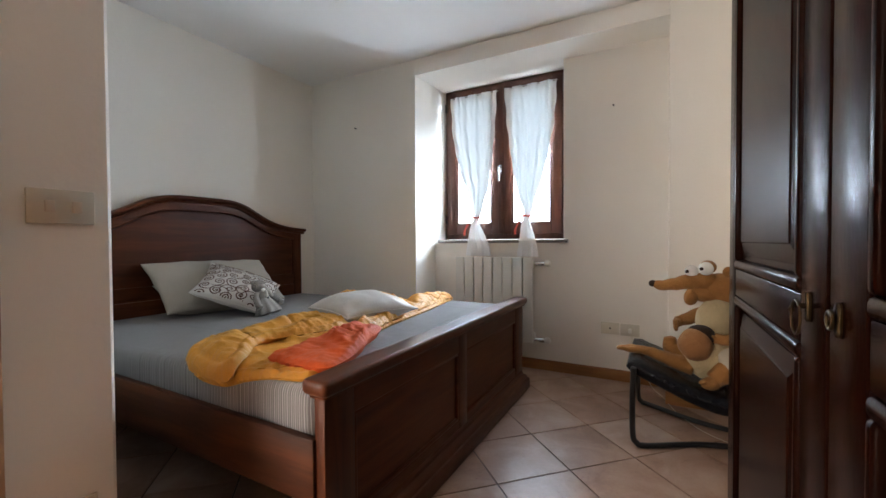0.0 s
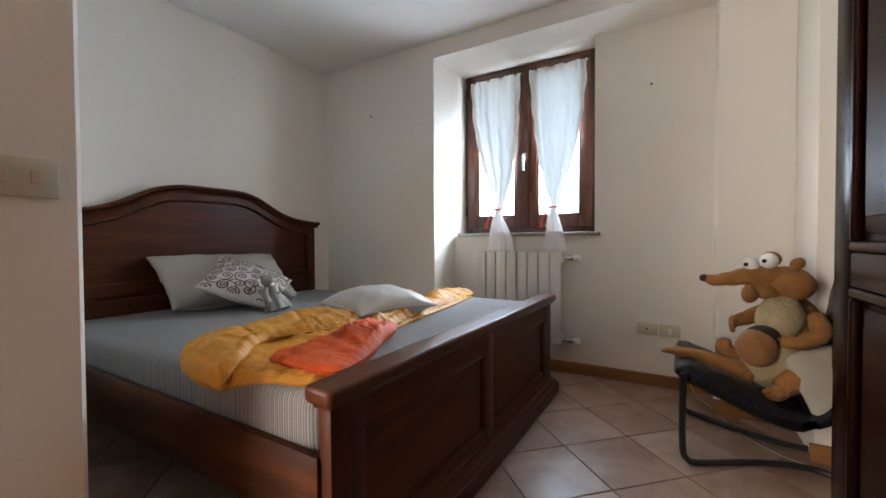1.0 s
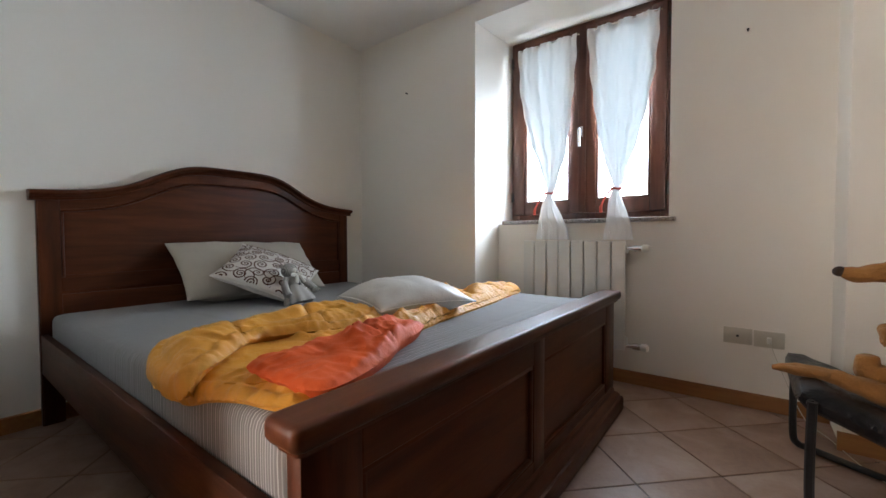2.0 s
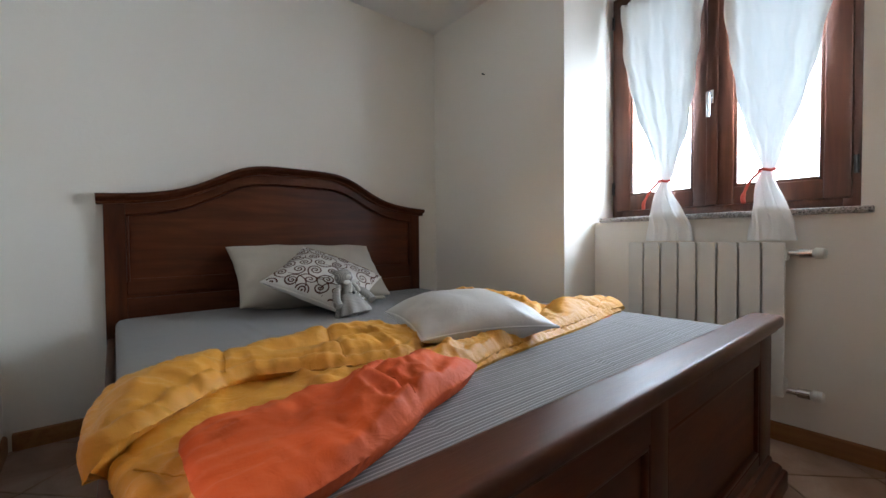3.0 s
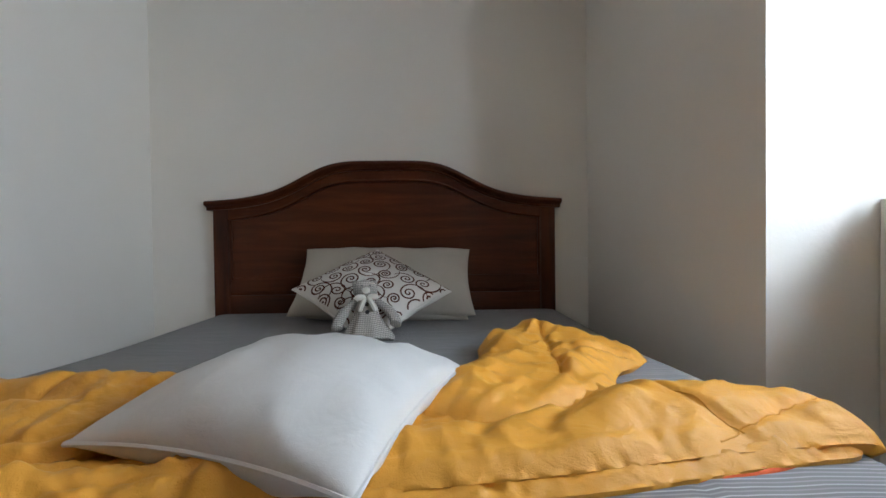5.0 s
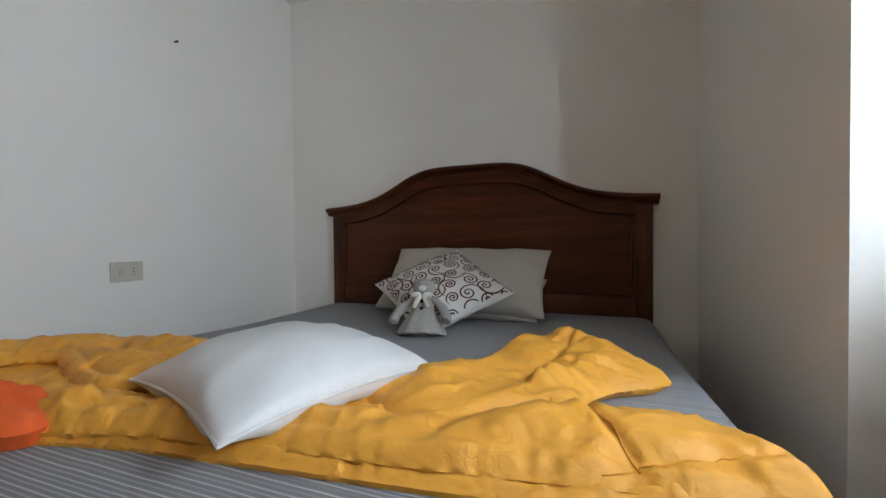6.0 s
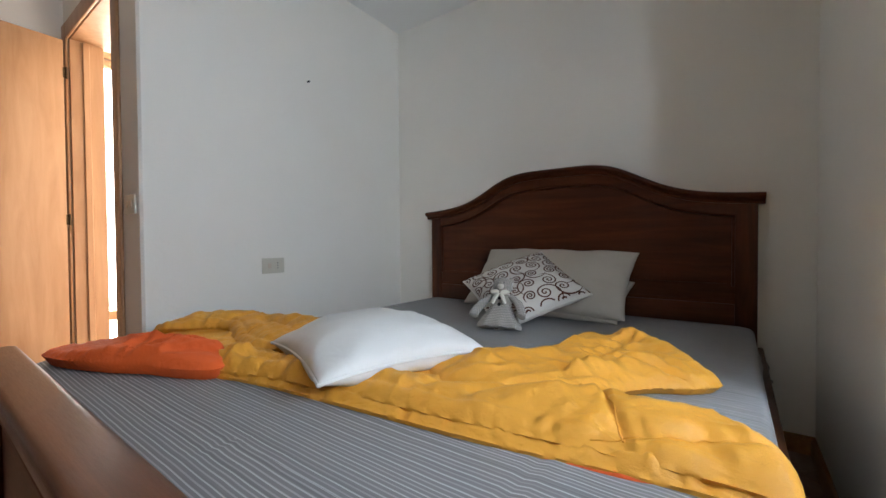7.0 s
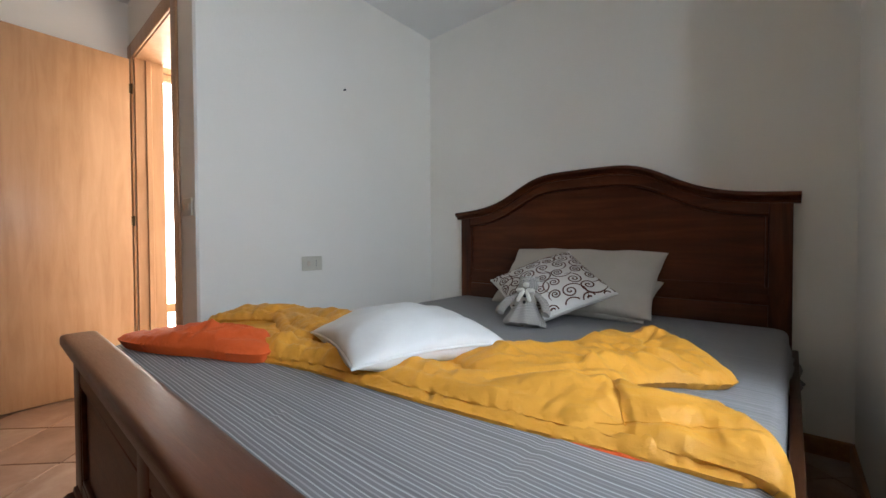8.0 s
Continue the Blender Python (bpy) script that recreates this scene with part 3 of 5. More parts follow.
part("panel", turned(box(0.004, 0.80, -0.022, 0.018, 0.008, 1.965, 0.003, 2), turn), BEECH, leaf)
for z in (0.22, 0.995, 1.79):
    hg = tube([(-0.006, 0.022, z - 0.03), (-0.006, 0.022, z + 0.03)], 0.0055, 10)
    box(-0.010, 0.008, 0.016, 0.019, z - 0.028, z + 0.028, bm=hg)
    part("hinge", turned(hg, turn), BRASS, leaf, "small brass hinge")
hd = tube(smooth_path([(0.74, 0.018, 1.0), (0.74, 0.06, 1.0), (0.72, 0.066, 1.0), (0.63, 0.066, 1.0)], 5), 0.009, 10)
box(0.722, 0.758, 0.016, 0.024, 0.90, 1.08, 0.003, 1, hd)
part("handle", turned(hd, turn), BRASS, leaf)

hall_door = thing("door_2", (-1.82, -1.03, 0.0), "glazed beech balcony door in the hall", "door", "", "structure")
part("frame", bar_frame(-2.24, -1.30, -1.04, -0.975, 0.001, 2.10, 0.04), BEECH, hall_door)
gl = bar_frame(-2.20, -1.335, -1.03, -0.99, 0.04, 2.055, 0.05)
box(-2.155, -1.38, -1.028, -0.992, 0.36, 0.42, 0.005, 2, gl)
part("sash", gl, BEECH, hall_door)
for z0, z1 in ((0.085, 0.365), (0.415, 2.01)):
    gp = part("pane", box(-2.155, -1.38, -1.012, -1.006, z0, z1), GLASS, hall_door, "", False)
    gp.visible_shadow = False


# ---- bed ----
BED_Y0, BED_Y1, BED_C = 0.645, 2.401, 1.523
HALF = (BED_Y1 - BED_Y0) / 2


def arch(y, drop=0.0):
    a = abs(y - BED_C) / HALF
    f = (1 / (1 + (a / 0.507) ** 4.6) - 0.042) / 0.958
    return 1.052 + 0.192 * max(0, f) - drop


def arch_line(y0, y1, drop, n=60):
    return [(y0 + (y1 - y0) * i / n, arch(y0 + (y1 - y0) * i / n, drop)) for i in range(n + 1)]


def sweep_yz(line, profile, bm=None):
    """A profile of (x, outward) carried along a line in the y-z plane."""
    rings = []
    for i, (y, z) in enumerate(line):
        ya, za = line[max(i - 1, 0)]
        yb, zb = line[min(i + 1, len(line) - 1)]
        d = math.hypot(yb - ya, zb - za)
        ny, nz = -(zb - za) / d, (yb - ya) / d
        rings.append([(x, y + ny * o, z + nz * o) for x, o in profile])
    return loft(rings, True, True, bm)


def board_yz(outline, x0, x1, bm=None):
    bm = bm or bmesh.new()
    a = [bm.verts.new((x0, y, z)) for y, z in outline]
    b = [bm.verts.new((x1, y, z)) for y, z in outline]
    n = len(outline)
    for i in range(n):
        bm.faces.new((a[i], a[(i + 1) % n], b[(i + 1) % n], b[i]))
    bm.faces.new(a)
    bm.faces.new(b[::-1])
    return bm


bed = thing("bed", (-1.72, BED_C, 0.0), "dark cherry-stained wooden double bed with an arched headboard", "bed")
p0, p1 = BED_Y0 + 0.024, BED_Y1 - 0.024
head = part("headboard", board_yz([(p0 + 0.01, 0.22), (p1 - 0.01, 0.22)] + arch_line(p1 - 0.01, p0 + 0.01, 0.02), -2.738, -2.716), CHERRY, bed, "arched panelled headboard")
for a, b in ((p0, p0 + 0.076), (p1 - 0.076, p1)):
    pl = board_yz([(a, 0.002), (b, 0.002)] + [(b + (a - b) * i / 8, arch(b + (a - b) * i / 8, 0.03)) for i in range(9)], -2.739, -2.700)
    bmesh.ops.bevel(pl, geom=[e for e in pl.edges if abs(e.verts[0].co.y - e.verts[1].co.y) < 1e-4 and abs(e.verts[0].co.x - e.verts[1].co.x) < 1e-4], offset=0.004, segments=2, affect="EDGES")
    part("post", pl, CHERRY_Z, head)
y_in0, y_in1 = p0 + 0.0765, p1 - 0.0765
upper = arch_line(y_in0, y_in1, 0.03)
lower = arch_line(y_in1, y_in0, 0.088)
part("top_rail", board_yz(upper + lower, -2.7165, -2.702), CHERRY, head)
crown = [(-2.742, -0.030), (-2.690, -0.030), (-2.687, -0.024), (-2.690, -0.018), (-2.682, -0.012), (-2.670, -0.008), (-2.664, 0.0), (-2.666, 0.010), (-2.674, 0.015), (-2.742, 0.016)]
part("crown_moulding", sweep_yz(arch_line(BED_Y0, BED_Y1, 0.014, 90), crown), CHERRY, head, "stepped crown moulding")
bead = [(-2.7165, -0.008), (-2.704, -0.008), (-2.697, -0.004), (-2.695, 0.001), (-2.699, 0.006), (-2.7165, 0.007)]
part("bead", sweep_yz(arch_line(y_in0, y_in1, 0.092, 80), bead), CHERRY, head)
for y, s in ((y_in0 + 0.006, 1), (y_in1 - 0.006, -1)):
    part("bead", box(-2.717, -2.702, y - 0.006, y + 0.006, 0.66, arch(y, 0.095), 0.004, 2), CHERRY_Z, head)
part("cross_rail", box(-2.7165, -2.709, y_in0, y_in1, 0.60, 0.672, 0.002, 1), CHERRY, head)
part("cross_rail", box(-2.7165, -2.703, y_in0, y_in1, 0.42, 0.585, 0.004, 2), CHERRY, head)

FX0, FX1 = -0.772, -0.734
foot = part("footboard", box(FX0 + 0.012, FX1 - 0.014, 0.70, 2.38, 0.06, 0.53), CHERRY, bed, "low panelled footboard with a rounded cap")
for a, b in ((0.682, 0.800), (1.480, 1.562), (2.262, 2.396)):
    part("stile", box(FX0, FX1, a, b, 0.10 if 1 < a < 2 else 0.002, 0.535, 0.003, 2), CHERRY_Z, foot)
part("top_rail", box(FX0 + 0.001, FX1 - 0.001, 0.800, 2.262, 0.448, 0.535, 0.002, 1), CHERRY, foot)
part("bottom_rail", box(FX0 + 0.001, FX1 - 0.001, 0.800, 2.262, 0.04, 0.150, 0.002, 1), CHERRY, foot)
for a, b in ((0.800, 1.480), (1.562, 2.262)):
    mould = bmesh.new()
    for y0, y1, z0, z1 in ((a, b, 0.436, 0.449), (a, b, 0.149, 0.162), (a, a + 0.013, 0.16, 0.438), (b - 0.013, b, 0.16, 0.438)):
        box(FX1 - 0.016, FX1 - 0.002, y0, y1, z0, z1, 0.0045, 2, mould)
    part("bead", mould, CHERRY, foot)
    part("bead", box(FX0 + 0.002, FX0 + 0.013, a + 0.0, b, 0.436, 0.449, 0.004, 2), CHERRY, foot)


def rounded_slab(x0, x1, y0, y1, profile, r, n=7):
    """A slab with rounded corners in plan; profile: (inset, z) from bottom to top."""
    rings = []
    for inset, z in profile:
        ring = []
        rr = max(0.002, r - inset * 0.3)
        for cx, cy, a0 in ((x1 - inset - rr, y1 - inset - rr, 0), (x0 + inset + rr, y1 - inset - rr, 90), (x0 + inset + rr, y0 + inset + rr, 180), (x1 - inset - rr, y0 + inset + rr, 270)):
            for k in range(n + 1):
                a = radians(a0 + 90 * k / n)
                ring.append((cx + rr * math.cos(a), cy + rr * math.sin(a), z))
        rings.append(ring)
    return loft(rings)


part("cap", rounded_slab(-0.797, -0.705, 0.655, 2.422, [(0.022, 0.524), (0.014, 0.528), (0.013, 0.535), (0.004, 0.541), (0.0, 0.549), (0.0, 0.565), (0.001, 0.571), (0.004, 0.5755), (0.009, 0.5775), (0.014, 0.578), (0.017, 0.5781)], 0.018), CHERRY_CAP, foot, "rounded glossy cap rail")
part("plinth", rounded_slab(-0.782, -0.690, 0.672, 2.412, [(0.002, 0.002), (0.0, 0.006), (0.0, 0.060), (0.004, 0.066), (0.012, 0.068), (0.014, 0.078), (0.022, 0.088), (0.034, 0.094), (0.036, 0.108), (0.043, 0.114)], 0.006), CHERRY, foot, "stepped plinth moulding")
for a, b in ((0.672, 0.697), (2.372, 2.397)):
    part("side_rail", box(-2.715, FX0 + 0.004, a, b, 0.235, 0.412, 0.004, 2), CHERRY_X, bed, "plain side rail")
part("bed_base", box(-2.70, FX0 + 0.004, 0.70, 2.37, 0.285, 0.325, 0.004, 1), plain("base_board", (0.10, 0.06, 0.035), 0.8, 0, 40, 0.2, 0.1), bed)

# ---- mattress ----
MAT_X0, MAT_X1, MAT_Y0, MAT_Y1, MAT_Z = -2.690, -0.800, 0.702, 2.366, 0.532


def sag(x):
    """The mattress lies lower towards the headboard."""
    k = max(0.0, min(1.0, (-1.25 - x) / 0.85))
    return -0.032 * k * k * (3 - 2 * k)


def mattress():
    """Soft slab: rounded edges, a shallow welt low on the sides, slight waves and two creases on top."""
    root = thing("mattress", ((MAT_X0 + MAT_X1) / 2, BED_C, 0.325), "mattress in a grey and cream striped woven cover", "mattress")
    prof = [(0.012, 0.326), (0.002, 0.334), (0.0, 0.35), (0.004, 0.372), (0.001, 0.380), (-0.002, 0.42), (-0.002, 0.475), (-0.001, 0.505), (0.003, 0.519), (0.010, 0.528), (0.022, 0.532), (0.06, 0.5335)]
    bm = rounded_slab(MAT_X0, MAT_X1, MAT_Y0, MAT_Y1, prof, 0.05, 6)
    long_edges = [e for e in bm.edges if abs(e.verts[0].co.x - e.verts[1].co.x) > 1.0]
    bmesh.ops.subdivide_edges(bm, edges=long_edges, cuts=40, use_grid_fill=True)
    top = [f for f in bm.faces if len(f.verts) > 8 and f.calc_center_median().z > 0.5]
    bmesh.ops.delete(bm, geom=top, context="FACES_ONLY")
    for v in bm.verts:
        v.co.z += sag(v.co.x) * max(0.0, min(1.0, (v.co.z - 0.34) / 0.18))
    part("cover", bm, STRIPES, root)
    g = bmesh.new()
    nx, ny = 96, 84
    x0, x1, y0, y1 = MAT_X0 + 0.052, MAT_X1 - 0.052, MAT_Y0 + 0.052, MAT_Y1 - 0.052
    rows = []
    for i in range(nx + 1):
        row = []
        for j in range(ny + 1):
            x, y = x0 + (x1 - x0) * i / nx, y0 + (y1 - y0) * j / ny
            e = min(1.0, min(i, nx - i, j, ny - j) / 5)
            z = 0.5335 + e * (0.004 * noise.noise((x * 3, y * 3, 0)) + 0.0022 * noise.noise((x * 9, y * 13, 2)))
            for cy, depth in ((1.62, 0.004), (2.06, 0.003), (1.10, 0.003)):
                d = (y - cy - 0.018 * math.sin(x * 4.1)) / 0.008
                z -= e * depth * (math.exp(-d * d) - 0.5 * math.exp(-(abs(d) - 1.8) ** 2))
            row.append((x, y, z + sag(x)))
        rows.append(row)
    loft(rows, False, False, g)
    part("top_panel", g, STRIPES, root)
    rows = []
    for i in range(25):
        x = MAT_X0 + 0.03 + 0.52 * i / 24
        fade = math.sin(math.pi * min(1.0, (i + 4) / 28))
        row = []
        for j in range(13):
            t = j / 12
            flare = fade * 0.045 * t ** 1.3 * (1 + 0.7 * noise.noise((x * 13, t * 2, 3)))
            row.append((x + 0.01 * noise.noise((x * 9, t * 4, 6)), MAT_Y1 - 0.004 + flare + 0.008 * t * noise.noise((x * 30, t * 3, 8)), 0.518 + sag(x) - 0.125 * t * (0.75 + 0.3 * fade)))
        rows.append(row)
    part("loose_hem", loft(rows, False, False), STRIPES, root, "loose crumpled edge of the cover")
    for yy in (MAT_Y0 + 0.001, MAT_Y1 - 0.001):
        part("piping", tube([(MAT_X0 + 0.05, yy, 0.375), (MAT_X1 - 0.05, yy, 0.375)], 0.004, 8), STRIPES, root)


mattress()


# ---- duvet ----
def edge_distance(px, py, outline):
    """Signed distance (inside positive), nearest rim point and the way along the rim, for arrays of places."""
    best = np.full(px.shape, 1e9)
    nx_, ny_, way = np.zeros(px.shape), np.zeros(px.shape), np.zeros(px.shape)
    inside = np.zeros(px.shape, bool)
    n, gone = len(outline), 0.0
    for k in range(n):
        (xa, ya), (xb, yb) = outline[k], outline[(k + 1) % n]
        dx, dy = xb - xa, yb - ya
        size = math.hypot(dx, dy)
        t = np.clip(((px - xa) * dx + (py - ya) * dy) / (dx * dx + dy * dy + 1e-12), 0, 1)
        qx, qy = xa + t * dx, ya + t * dy
        d = np.hypot(px - qx, py - qy)
        near = d < best
        best, nx_, ny_ = np.where(near, d, best), np.where(near, qx, nx_), np.where(near, qy, ny_)
        way = np.where(near, gone + t * size, way)
        cross = ((ya > py) != (yb > py)) & (px < (xb - xa) * (py - ya) / (yb - ya + 1e-12) + xa)
        inside ^= cross
        gone += size
    return np.where(inside, best, -best), nx_, ny_, way


def closed_curve(points, steps=6):
    p = [Vector((*q, 0)) for q in points]
    n, out = len(p), []
    for i in range(n):
        a, b, c, d = p[i - 1], p[i], p[(i + 1) % n], p[(i + 2) % n]
        for k in range(steps):
            t = k / steps
            v = 0.5 * ((2 * b) + (c - a) * t + (2 * a - 5 * b + 4 * c - d) * t * t + (3 * b - a - 3 * c + d) * t ** 3)
            out.append((v.x, v.y))
    return out


def onto_bed(x, s, h):
    """Sheet place (x, s) and height h: past the mattress's long edges the sheet turns down its side."""
    r = 0.03
    lo, hi = MAT_Y0 + r, MAT_Y1 - r
    over, sign = (lo - s, -1) if s < lo else ((s - hi, 1) if s > hi else (0.0, 0))
    if over <= 0:
        return (x, s, MAT_Z + sag(x) + h)
    edge = lo if sign < 0 else hi
    a = min(over / (r + h * 0.6), math.pi / 2)
    down = max(0.0, over - (r + h * 0.6) * math.pi / 2)
    return (x, edge + sign * (r + h) * math.sin(a), MAT_Z + sag(x) - r + (r + h) * math.cos(a) - down)


def quilt_pad(name, outline, material, parent, base, puff, rim, seed, fold_dir, seams=(), amp=1.0, ridges=(), label="", tuck=0.0, lip=0.008, dent=0.006, gathers=1.0):
    """A padded layer: rolled at the rim, gathered along its hem and its stitched lines, creased across.
    ridges: soft folds (or hollows, where the height is negative) from (xa, ya) to (xb, yb) with width and height."""
    curve = closed_curve(outline)
    xs, ys = [c[0] for c in curve], [c[1] for c in curve]
    step = 0.0058
    gx = np.arange(min(xs) - step, max(xs) + 2 * step, step)
    gy = np.arange(min(ys) - step, max(ys) + 2 * step, step)
    px, py = np.meshgrid(gx, gy, indexing="ij")
    d, qx, qy, way = edge_distance(px, py, curve)
    c, s = math.cos(fold_dir), math.sin(fold_dir)
    bm = bmesh.new()
    top, low = {}, {}

    def along(x, y, line):
        (xa, ya), (xb, yb) = line
        dx, dy = xb - xa, yb - ya
        size = math.hypot(dx, dy)
        k = max(0.0, min(1.0, ((x - xa) * dx + (y - ya) * dy) / (size * size)))
        return math.hypot(x - xa - k * dx, y - ya - k * dy), k * size

    def ridged(*p):
        return 1 - 3.2 * abs(noise.noise(p))

    def height(x, y, dist, run):
        dist = max(0.0, dist)
        edge, dome = min(1.0, dist / rim), min(1.0, dist / 0.12)
        h = puff * (0.62 * math.sqrt(max(0.0, 1 - (1 - edge) ** 2)) + 0.38 * dome * dome * (3 - 2 * dome))
        bend = 0.06 * noise.noise((x * 4, y * 4, seed))
        u, v = x * c + y * s + bend, -x * s + y * c + bend
        zone = max(0.0, min(1.0, 0.5 + 1.6 * noise.noise((x * 4.2, y * 4.2, seed + 11.0))))
        other = max(0.0, min(1.0, 0.5 + 1.6 * noise.noise((x * 5.1, y * 5.1, seed + 23.0))))
        body = 0.2 + 0.8 * edge
        broad = max(0.0, ridged(v * 9.5, u * 2.2, seed + 3.1))
        thin = max(0.0, ridged(v * 17, u * 4.5, seed + 7.7))
        cross = max(0.0, ridged((u + 0.5 * v) * 13, (v - 0.5 * u) * 4.0, seed + 4.4))
        hair = max(0.0, ridged((v - 0.6 * u) * 34, (u + 0.6 * v) * 11, seed + 5.9))
        h += amp * body * (0.010 * broad ** 1.5 * (0.2 + 0.8 * zone) + 0.011 * thin ** 1.5 * zone + 0.010 * cross ** 1.5 * other + 0.0050 * hair ** 1.5 * zone * other + 0.010 * noise.noise((x * 5, y * 5, seed + 1.3)) * dome)
        for (xa, ya), (xb, yb), width, high in ridges:
            e, _ = along(x + bend * 0.4, y - bend * 0.4, ((xa, ya), (xb, yb)))
            h += high * min(1.0, edge * 1.4) * math.exp(-(e / width) ** 2) * (0.85 + 0.5 * noise.noise((x * 9, y * 9, seed + 5)))
        pucker = max(-0.6, ridged(run * 30 + 2 * dist, dist * 3, seed))
        h += gathers * amp * pucker * (0.0065 * math.exp(-((dist - 0.018) / 0.013) ** 2) + 0.0055 * math.exp(-((dist - 0.066) / 0.030) ** 2))
        h += gathers * amp * 0.0060 * max(-0.4, ridged(run * 17, dist * 2, seed + 2)) * math.exp(-((dist - 0.12) / 0.05) ** 2)
        pull = 0.0
        for line in seams:
            e, far = along(x + 0.010 * noise.noise((x * 11, y * 11, 8)), y + 0.010 * noise.noise((x * 11, y * 11, 9)), line)
            pull = max(pull, 0.17 * math.exp(-(e / 0.0075) ** 2))
            h += amp * 0.0075 * math.exp(-((e - 0.024) / 0.019) ** 2) * max(-0.5, ridged(far * 27, e * 4, seed + 1.5))
        line_of_hem = math.exp(-((dist - 0.038) / 0.0050) ** 2)
        return base + max(0.005, h * (1 - pull) - dent * line_of_hem)

    inside = d > 0
    keep = inside[:-1, :-1] | inside[1:, :-1] | inside[:-1, 1:] | inside[1:, 1:]
    for i, j in zip(*np.nonzero(keep)):
        quad = ((i, j), (i + 1, j), (i + 1, j + 1), (i, j + 1))
        for a, b in quad:
            if (a, b) not in top:
                x, y, dist, run = float(px[a, b]), float(py[a, b]), float(d[a, b]), float(way[a, b])
                if dist <= 0:
                    ex, ey = float(qx[a, b]), float(qy[a, b])
                    ox, oy = x - ex, y - ey
                    far = math.hypot(ox, oy) + 1e-6
                    wave = 0.0055 * amp * gathers * (1 - 2.4 * abs(noise.noise((run * 19, 0.0, seed))))
                    ox, oy = ox / far, oy / far
                    top[(a, b)] = bm.verts.new(onto_bed(ex + ox * wave, ey + oy * wave, base + lip + 0.6 * wave))
                    low[(a, b)] = bm.verts.new(onto_bed(ex - ox * tuck, ey - oy * tuck, 0.001))
                else:
                    top[(a, b)] = bm.verts.new(onto_bed(x, y, height(x, y, dist, run)))
        bm.faces.new([top[k] for k in quad])
        for k in range(4):
            p, q = quad[k], quad[(k + 1) % 4]
            if d[p] <= 0 and d[q] <= 0:
                try:
                    bm.faces.new((top[q], top[p], low[p], low[q]))
                except ValueError:
                    pass
    bmesh.ops.remove_doubles(bm, verts=bm.verts, dist=0.0012)
    bmesh.ops.smooth_vert(bm, verts=bm.verts, factor=0.3, use_axis_x=True, use_axis_y=True, use_axis_z=True)
    pad = part(name, bm, material, parent, label, True, 80)
    for (xa, ya), (xb, yb) in seams:
        count = max(6, int(math.hypot(xb - xa, yb - ya) / 0.007))
        k = np.linspace(0, 1, count)
        sx = xa + (xb - xa) * k + np.array([0.006 * noise.noise((q * 5, seed, 2.0)) for q in k])
        sy = ya + (yb - ya) * k + np.array([0.006 * noise.noise((q * 5, seed, 6.0)) for q in k])
        sd, _, _, sw = edge_distance(sx, sy, curve)
        run = [onto_bed(float(x), float(y), height(float(x), float(y), float(q), float(w)) + 0.0008) for x, y, q, w in zip(sx, sy, sd, sw) if q > 0.012]
        if len(run) > 4:
            part("seam", tube(run, 0.0013, 6), material if material is ORANGE else THREAD, pad, "stitched seam")
    return pad


duvet = thing("duvet", (-1.25, 1.45, MAT_Z), "rumpled quilted yellow duvet with orange reverse across the bed", "duvet")
sheet = [(-1.08, 0.690), (-1.20, 0.655), (-1.34, 0.67), (-1.41, 0.78), (-1.45, 0.95), (-1.46, 1.10), (-1.43, 1.30), (-1.43, 1.60), (-1.52, 1.84), (-1.70, 1.93), (-1.81, 2.06), (-1.72, 2.17), (-1.61, 2.15), (-1.52, 2.12), (-1.45, 2.14), (-1.42, 2.25), (-1.36, 2.32), (-1.27, 2.35), (-1.215, 2.33), (-1.20, 2.25), (-1.185, 2.15), (-1.155, 1.98), (-1.13, 1.77), (-1.11, 1.60), (-1.085, 1.42), (-1.045, 1.27), (-0.97, 1.06), (-0.91, 0.93), (-0.855, 0.80), (-0.87, 0.735), (-0.97, 0.715)]
quilt_pad("lower_layer", sheet, YELLOW, duvet, 0.001, 0.022, 0.020, 1, 0.5, (((-1.42, 1.45), (-1.05, 1.45)), ((-1.05, 0.72), (-0.87, 0.86))), 0.8, (((-1.05, 1.30), (-1.17, 1.22), 0.020, 0.020), ((-1.09, 1.41), (-1.19, 1.31), 0.018, 0.018), ((-1.07, 1.36), (-1.16, 1.27), 0.013, -0.012), ((-1.12, 1.12), (-1.22, 1.00), 0.022, 0.014)))
hem_band = [(-1.115, 1.52), (-1.16, 1.53), (-1.18, 1.75), (-1.21, 1.98), (-1.24, 2.20), (-1.195, 2.22), (-1.165, 2.03), (-1.142, 1.86), (-1.122, 1.68)]
quilt_pad("orange_hem", hem_band, ORANGE, duvet, 0.0005, 0.013, 0.012, 61, 0.5, (), 0.3, (), "orange reverse showing under the edge", 0.0, 0.004, 0.0, 0.4)
fold = [(-1.105, 0.675), (-1.135, 0.745), (-1.195, 0.805), (-1.245, 0.87), (-1.255, 0.93), (-1.232, 0.99), (-1.205, 1.06), (-1.185, 1.14), (-1.175, 1.22), (-1.21, 1.30), (-1.29, 1.365), (-1.38, 1.385), (-1.465, 1.34), (-1.495, 1.22), (-1.488, 1.08), (-1.465, 0.95), (-1.455, 0.84), (-1.435, 0.76), (-1.385, 0.70), (-1.32, 0.662), (-1.23, 0.648), (-1.15, 0.652)]
